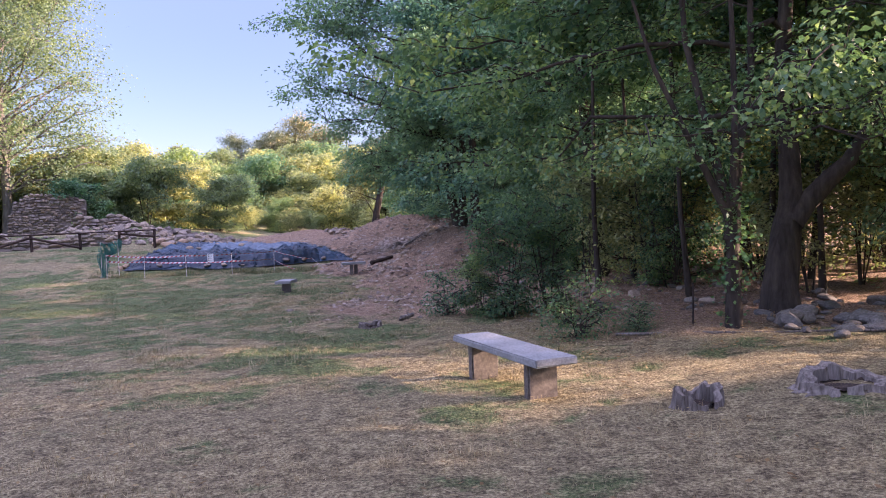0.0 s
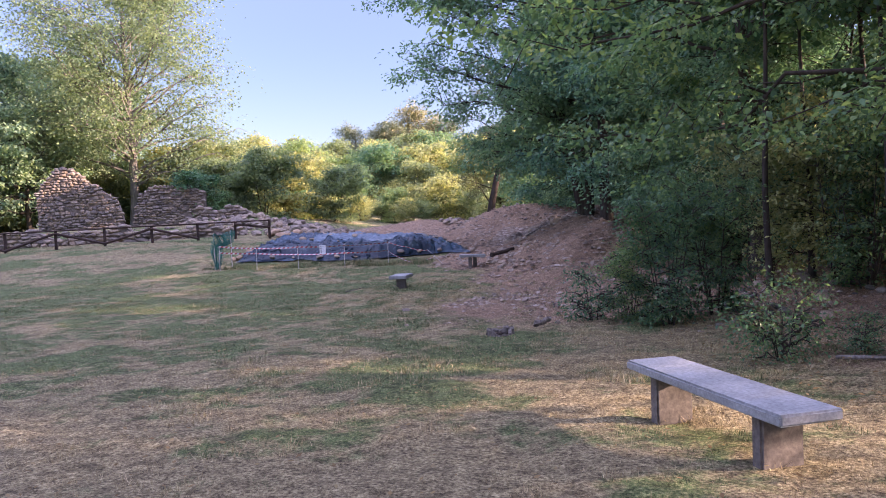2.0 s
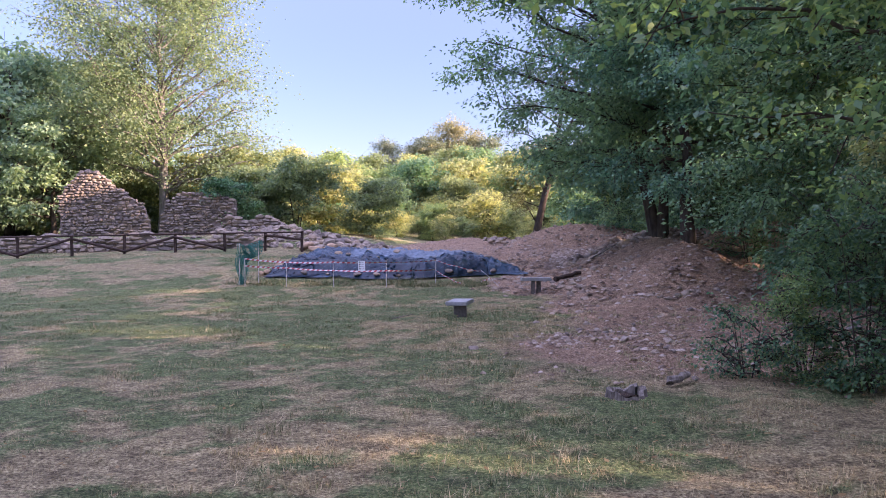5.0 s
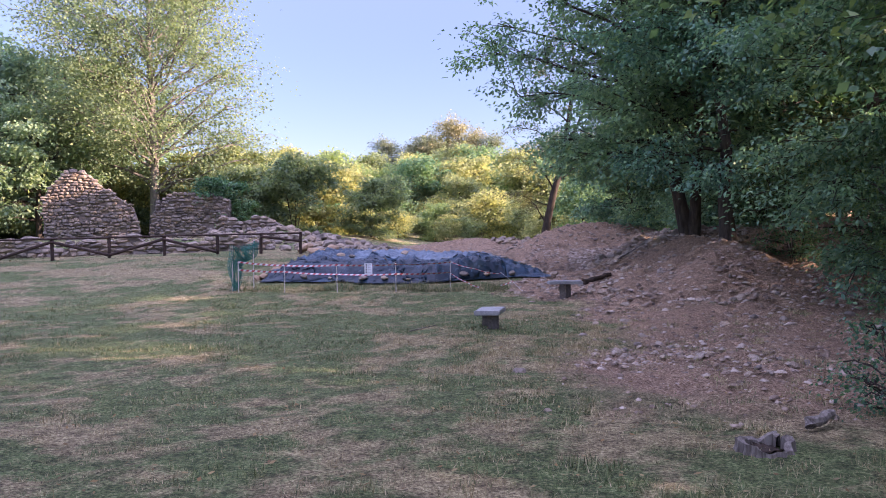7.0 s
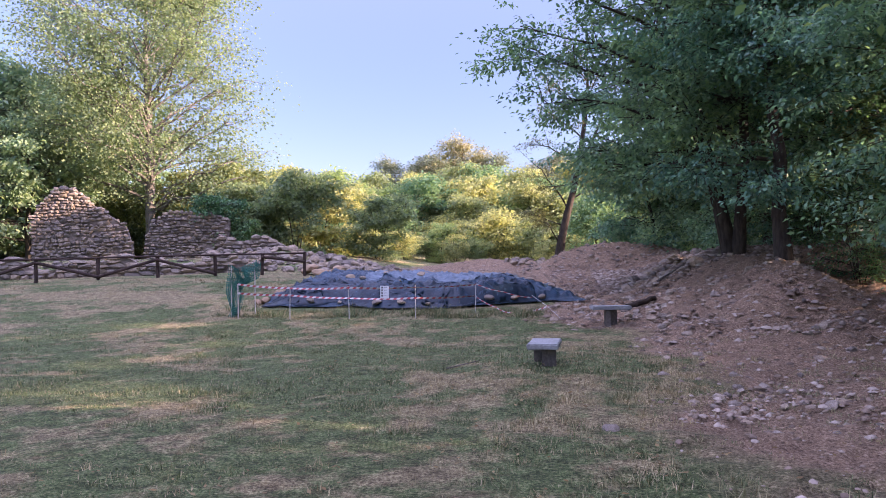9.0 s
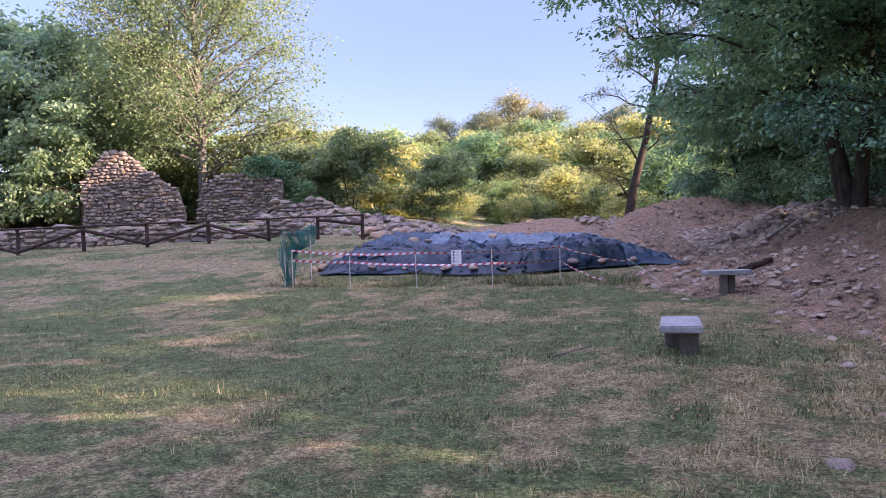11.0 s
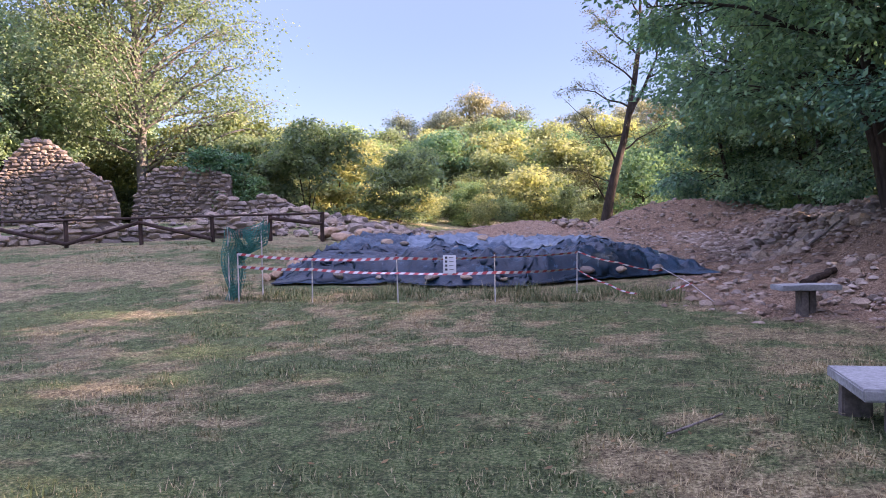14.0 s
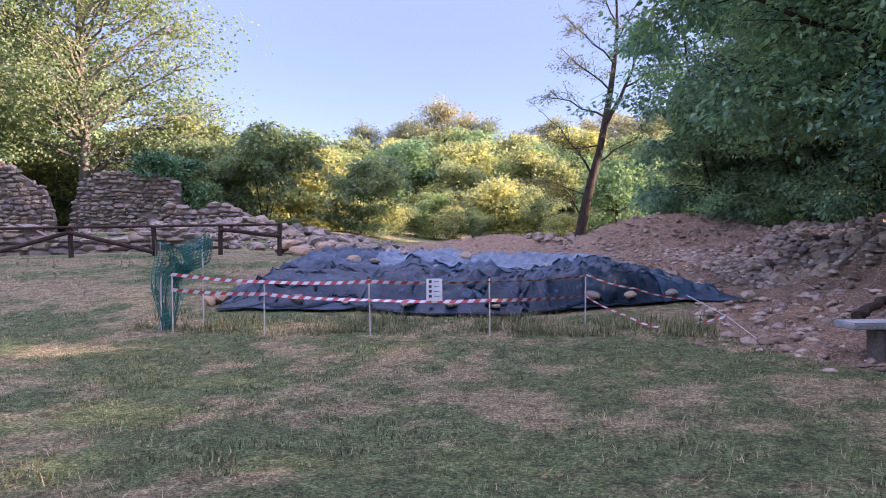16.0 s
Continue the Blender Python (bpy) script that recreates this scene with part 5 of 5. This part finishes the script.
for k in range(22):
    a = radians(85 + 265 * (k + r.uniform(-0.3, 0.3)) / 22)
    d = r.uniform(75, 95)
    if not 25 < math.degrees(a) % 360 < 150:
        again(far_a, -8 + d * math.cos(a) * 0.95, 20 + d * math.sin(a), r.uniform(0, 360), r.uniform(1.1, 1.4))


# ivy on the stub of wall
def ivy():
    lines = grow(random.Random(4), 1.3, 0.03, (0.0, 0.0), 26, 0.05, 1.3, 0.35, 5, forks=4)
    tree = thing("ivy", "dark green ivy hanging over a ruined wall", "ivy", at=pose(-23.2, 47.5, 3.5))
    s = new("stems", branch_mesh("stems", lines, BARK))
    s.parent = tree
    c = new("leaves", leaf_mesh("leaves", lines, 4200, 0.14, 0.22, LEAF_IVY, 31, 0.8))
    c.parent = tree
    again_at = copy_thing(tree, pose(-22.0, 47.6, 2.5, 0, 0, 100))
    again_at.scale = (0.75, 0.75, 0.8)
    tagged(again_at, "dark green ivy trailing down the end of a ruined wall")


ivy()


# ---- stumps, logs, stakes ----
def stump(label, x, y, rad, tall, seed, gap):
    """A hollow, broken stump: a ragged outer shell with a split, and a dark rotten inside."""
    r = random.Random(seed)
    st = thing("tree_stump", label, "stump", "hollow stumps", at=pose(x, y, float(height(x, y)) - 0.04))
    n = 44
    bm = bmesh.new()
    hs = [tall * (0.78 + 0.20 * math.sin(i * 0.2856 + seed) + 0.10 * math.sin(i * 0.9 + seed) + r.uniform(-0.04, 0.04)) * (0.88 + 0.22 * math.sin(6.283 * i / n)) for i in range(n)]
    rings = []
    for lv, (f, w) in enumerate(((0.0, 1.22), (0.25, 1.06), (0.6, 1.0), (1.0, 0.97))):
        rings.append([bm.verts.new((math.cos(6.283 * i / n) * rad * w * (1 + 0.10 * math.sin(i * 1.9 + seed) + r.uniform(-0.03, 0.03)), math.sin(6.283 * i / n) * rad * w * 0.85 * (1 + 0.10 * math.sin(i * 1.9 + seed)), hs[i] * f)) for i in range(n)])
    inner = [bm.verts.new((v.co.x * 0.72, v.co.y * 0.72, v.co.z - 0.015)) for v in rings[-1]]
    deep = [bm.verts.new((v.co.x * 0.7, v.co.y * 0.7, 0.05)) for v in rings[-1]]
    rings += [inner, deep]
    for r0, r1 in zip(rings, rings[1:]):
        for i in range(n):
            if not (gap[0] <= i <= gap[1]):
                bm.faces.new((r0[i], r0[(i + 1) % n], r1[(i + 1) % n], r1[i]))
    part("shell", bm, DEADWOOD, st, "grey weathered splintered wood")
    bm = bmesh.new()
    bmesh.ops.create_circle(bm, cap_ends=True, segments=20, radius=rad * 0.68, matrix=Matrix.Translation((0, 0, 0.045)))
    for v in bm.verts:
        v.co.z += r.uniform(-0.02, 0.04)
    part("hollow", bm, ROT, st, "dark rotten hollow")


stump("hollow grey tree stump with a split side in dry grass", 2.15, 6.45, 0.20, 0.24, 1, (34, 35))
stump("wide hollow grey tree stump with a ragged rim", 3.42, 6.4, 0.38, 0.18, 4, (29, 29))
stump("small dark low tree stump in thin grass", -1.36, 13.5, 0.2, 0.16, 7, (3, 4))


def log(name, label, a, b, rad, mat, cat="log", seed=0):
    r = random.Random(seed)
    t = thing(name, label, cat)
    a, b = Vector(a), Vector(b)
    pts = [a.lerp(b, k / 6) + Vector((r.uniform(-1, 1), r.uniform(-1, 1), r.uniform(-0.6, 0.6))) * rad * 0.5 for k in range(7)]
    bm = bmesh.new()
    tube(bm, pts, [rad * (1 - 0.06 * k) * r.uniform(0.9, 1.1) for k in range(7)], 9)
    part("wood", bm, mat, t)
    return t


log("cut_log", "short pale cut log lying in weeds", spot(-0.86, 14.2) + Vector((0, 0, 0.05)), spot(-0.6, 14.42) + Vector((0, 0, 0.13)), 0.055, DEADWOOD, seed=2)
log("dark_root", "dark root lying behind the bench at the heap", spot(-2.65, 27.9) + Vector((0, 0, 0.10)), spot(-1.95, 28.75) + Vector((0, 0, 0.10)), 0.085, ROT, "root", 3)
log("fallen_branch", "bare fallen branch on the woodland floor", spot(2.4, 10.6) + Vector((0, 0, 0.03)), spot(5.4, 9.3) + Vector((0, 0, 0.03)), 0.022, DEADWOOD, "branch", 4)
log("fallen_branch", "pale bent branch lying on rocks", spot(5.2, 8.9) + Vector((0, 0, 0.28)), spot(6.3, 8.4) + Vector((0, 0, 0.16)), 0.02, DEADWOOD, "branch", 5)
log("fallen_branch", "pale dead branch on the side of the earth heap", spot(2.3, 24.6) + Vector((0, 0, 0.25)), spot(3.1, 23.9) + Vector((0, 0, 0.05)), 0.025, DEADWOOD, "branch", 6)
log("fallen_branch", "pale dead branch lying on the heap of stones", spot(-1.6, 31.6) + Vector((0, 0, 0.08)), spot(-0.7, 32.6) + Vector((0, 0, 0.12)), 0.03, DEADWOOD, "branch", 7)
log("fallen_branch", "dry twig lying in trodden grass", spot(-5.6, 20.0) + Vector((0, 0, 0.03)), spot(-5.2, 20.3) + Vector((0, 0, 0.05)), 0.010, DEADWOOD, "branch", 8)
for x, y, tall, lean in ((3.62, 11.0, 0.58, 0.02), (4.75, 12.6, 0.55, -0.02)):
    p = spot(x, y)
    st = thing("iron_stake", "thin dark iron stake driven into the woodland floor", "stake", "iron stakes", at=pose(x, y, p.z))
    bm = bmesh.new()
    tube(bm, [(0, 0, -0.2), (lean, 0, tall)], 0.014)
    part("shaft", bm, IRON, st)
    bm = bmesh.new()
    bmesh.ops.create_icosphere(bm, subdivisions=1, radius=0.02, matrix=Matrix.Translation((lean, 0, tall)))
    part("head", bm, IRON, st)
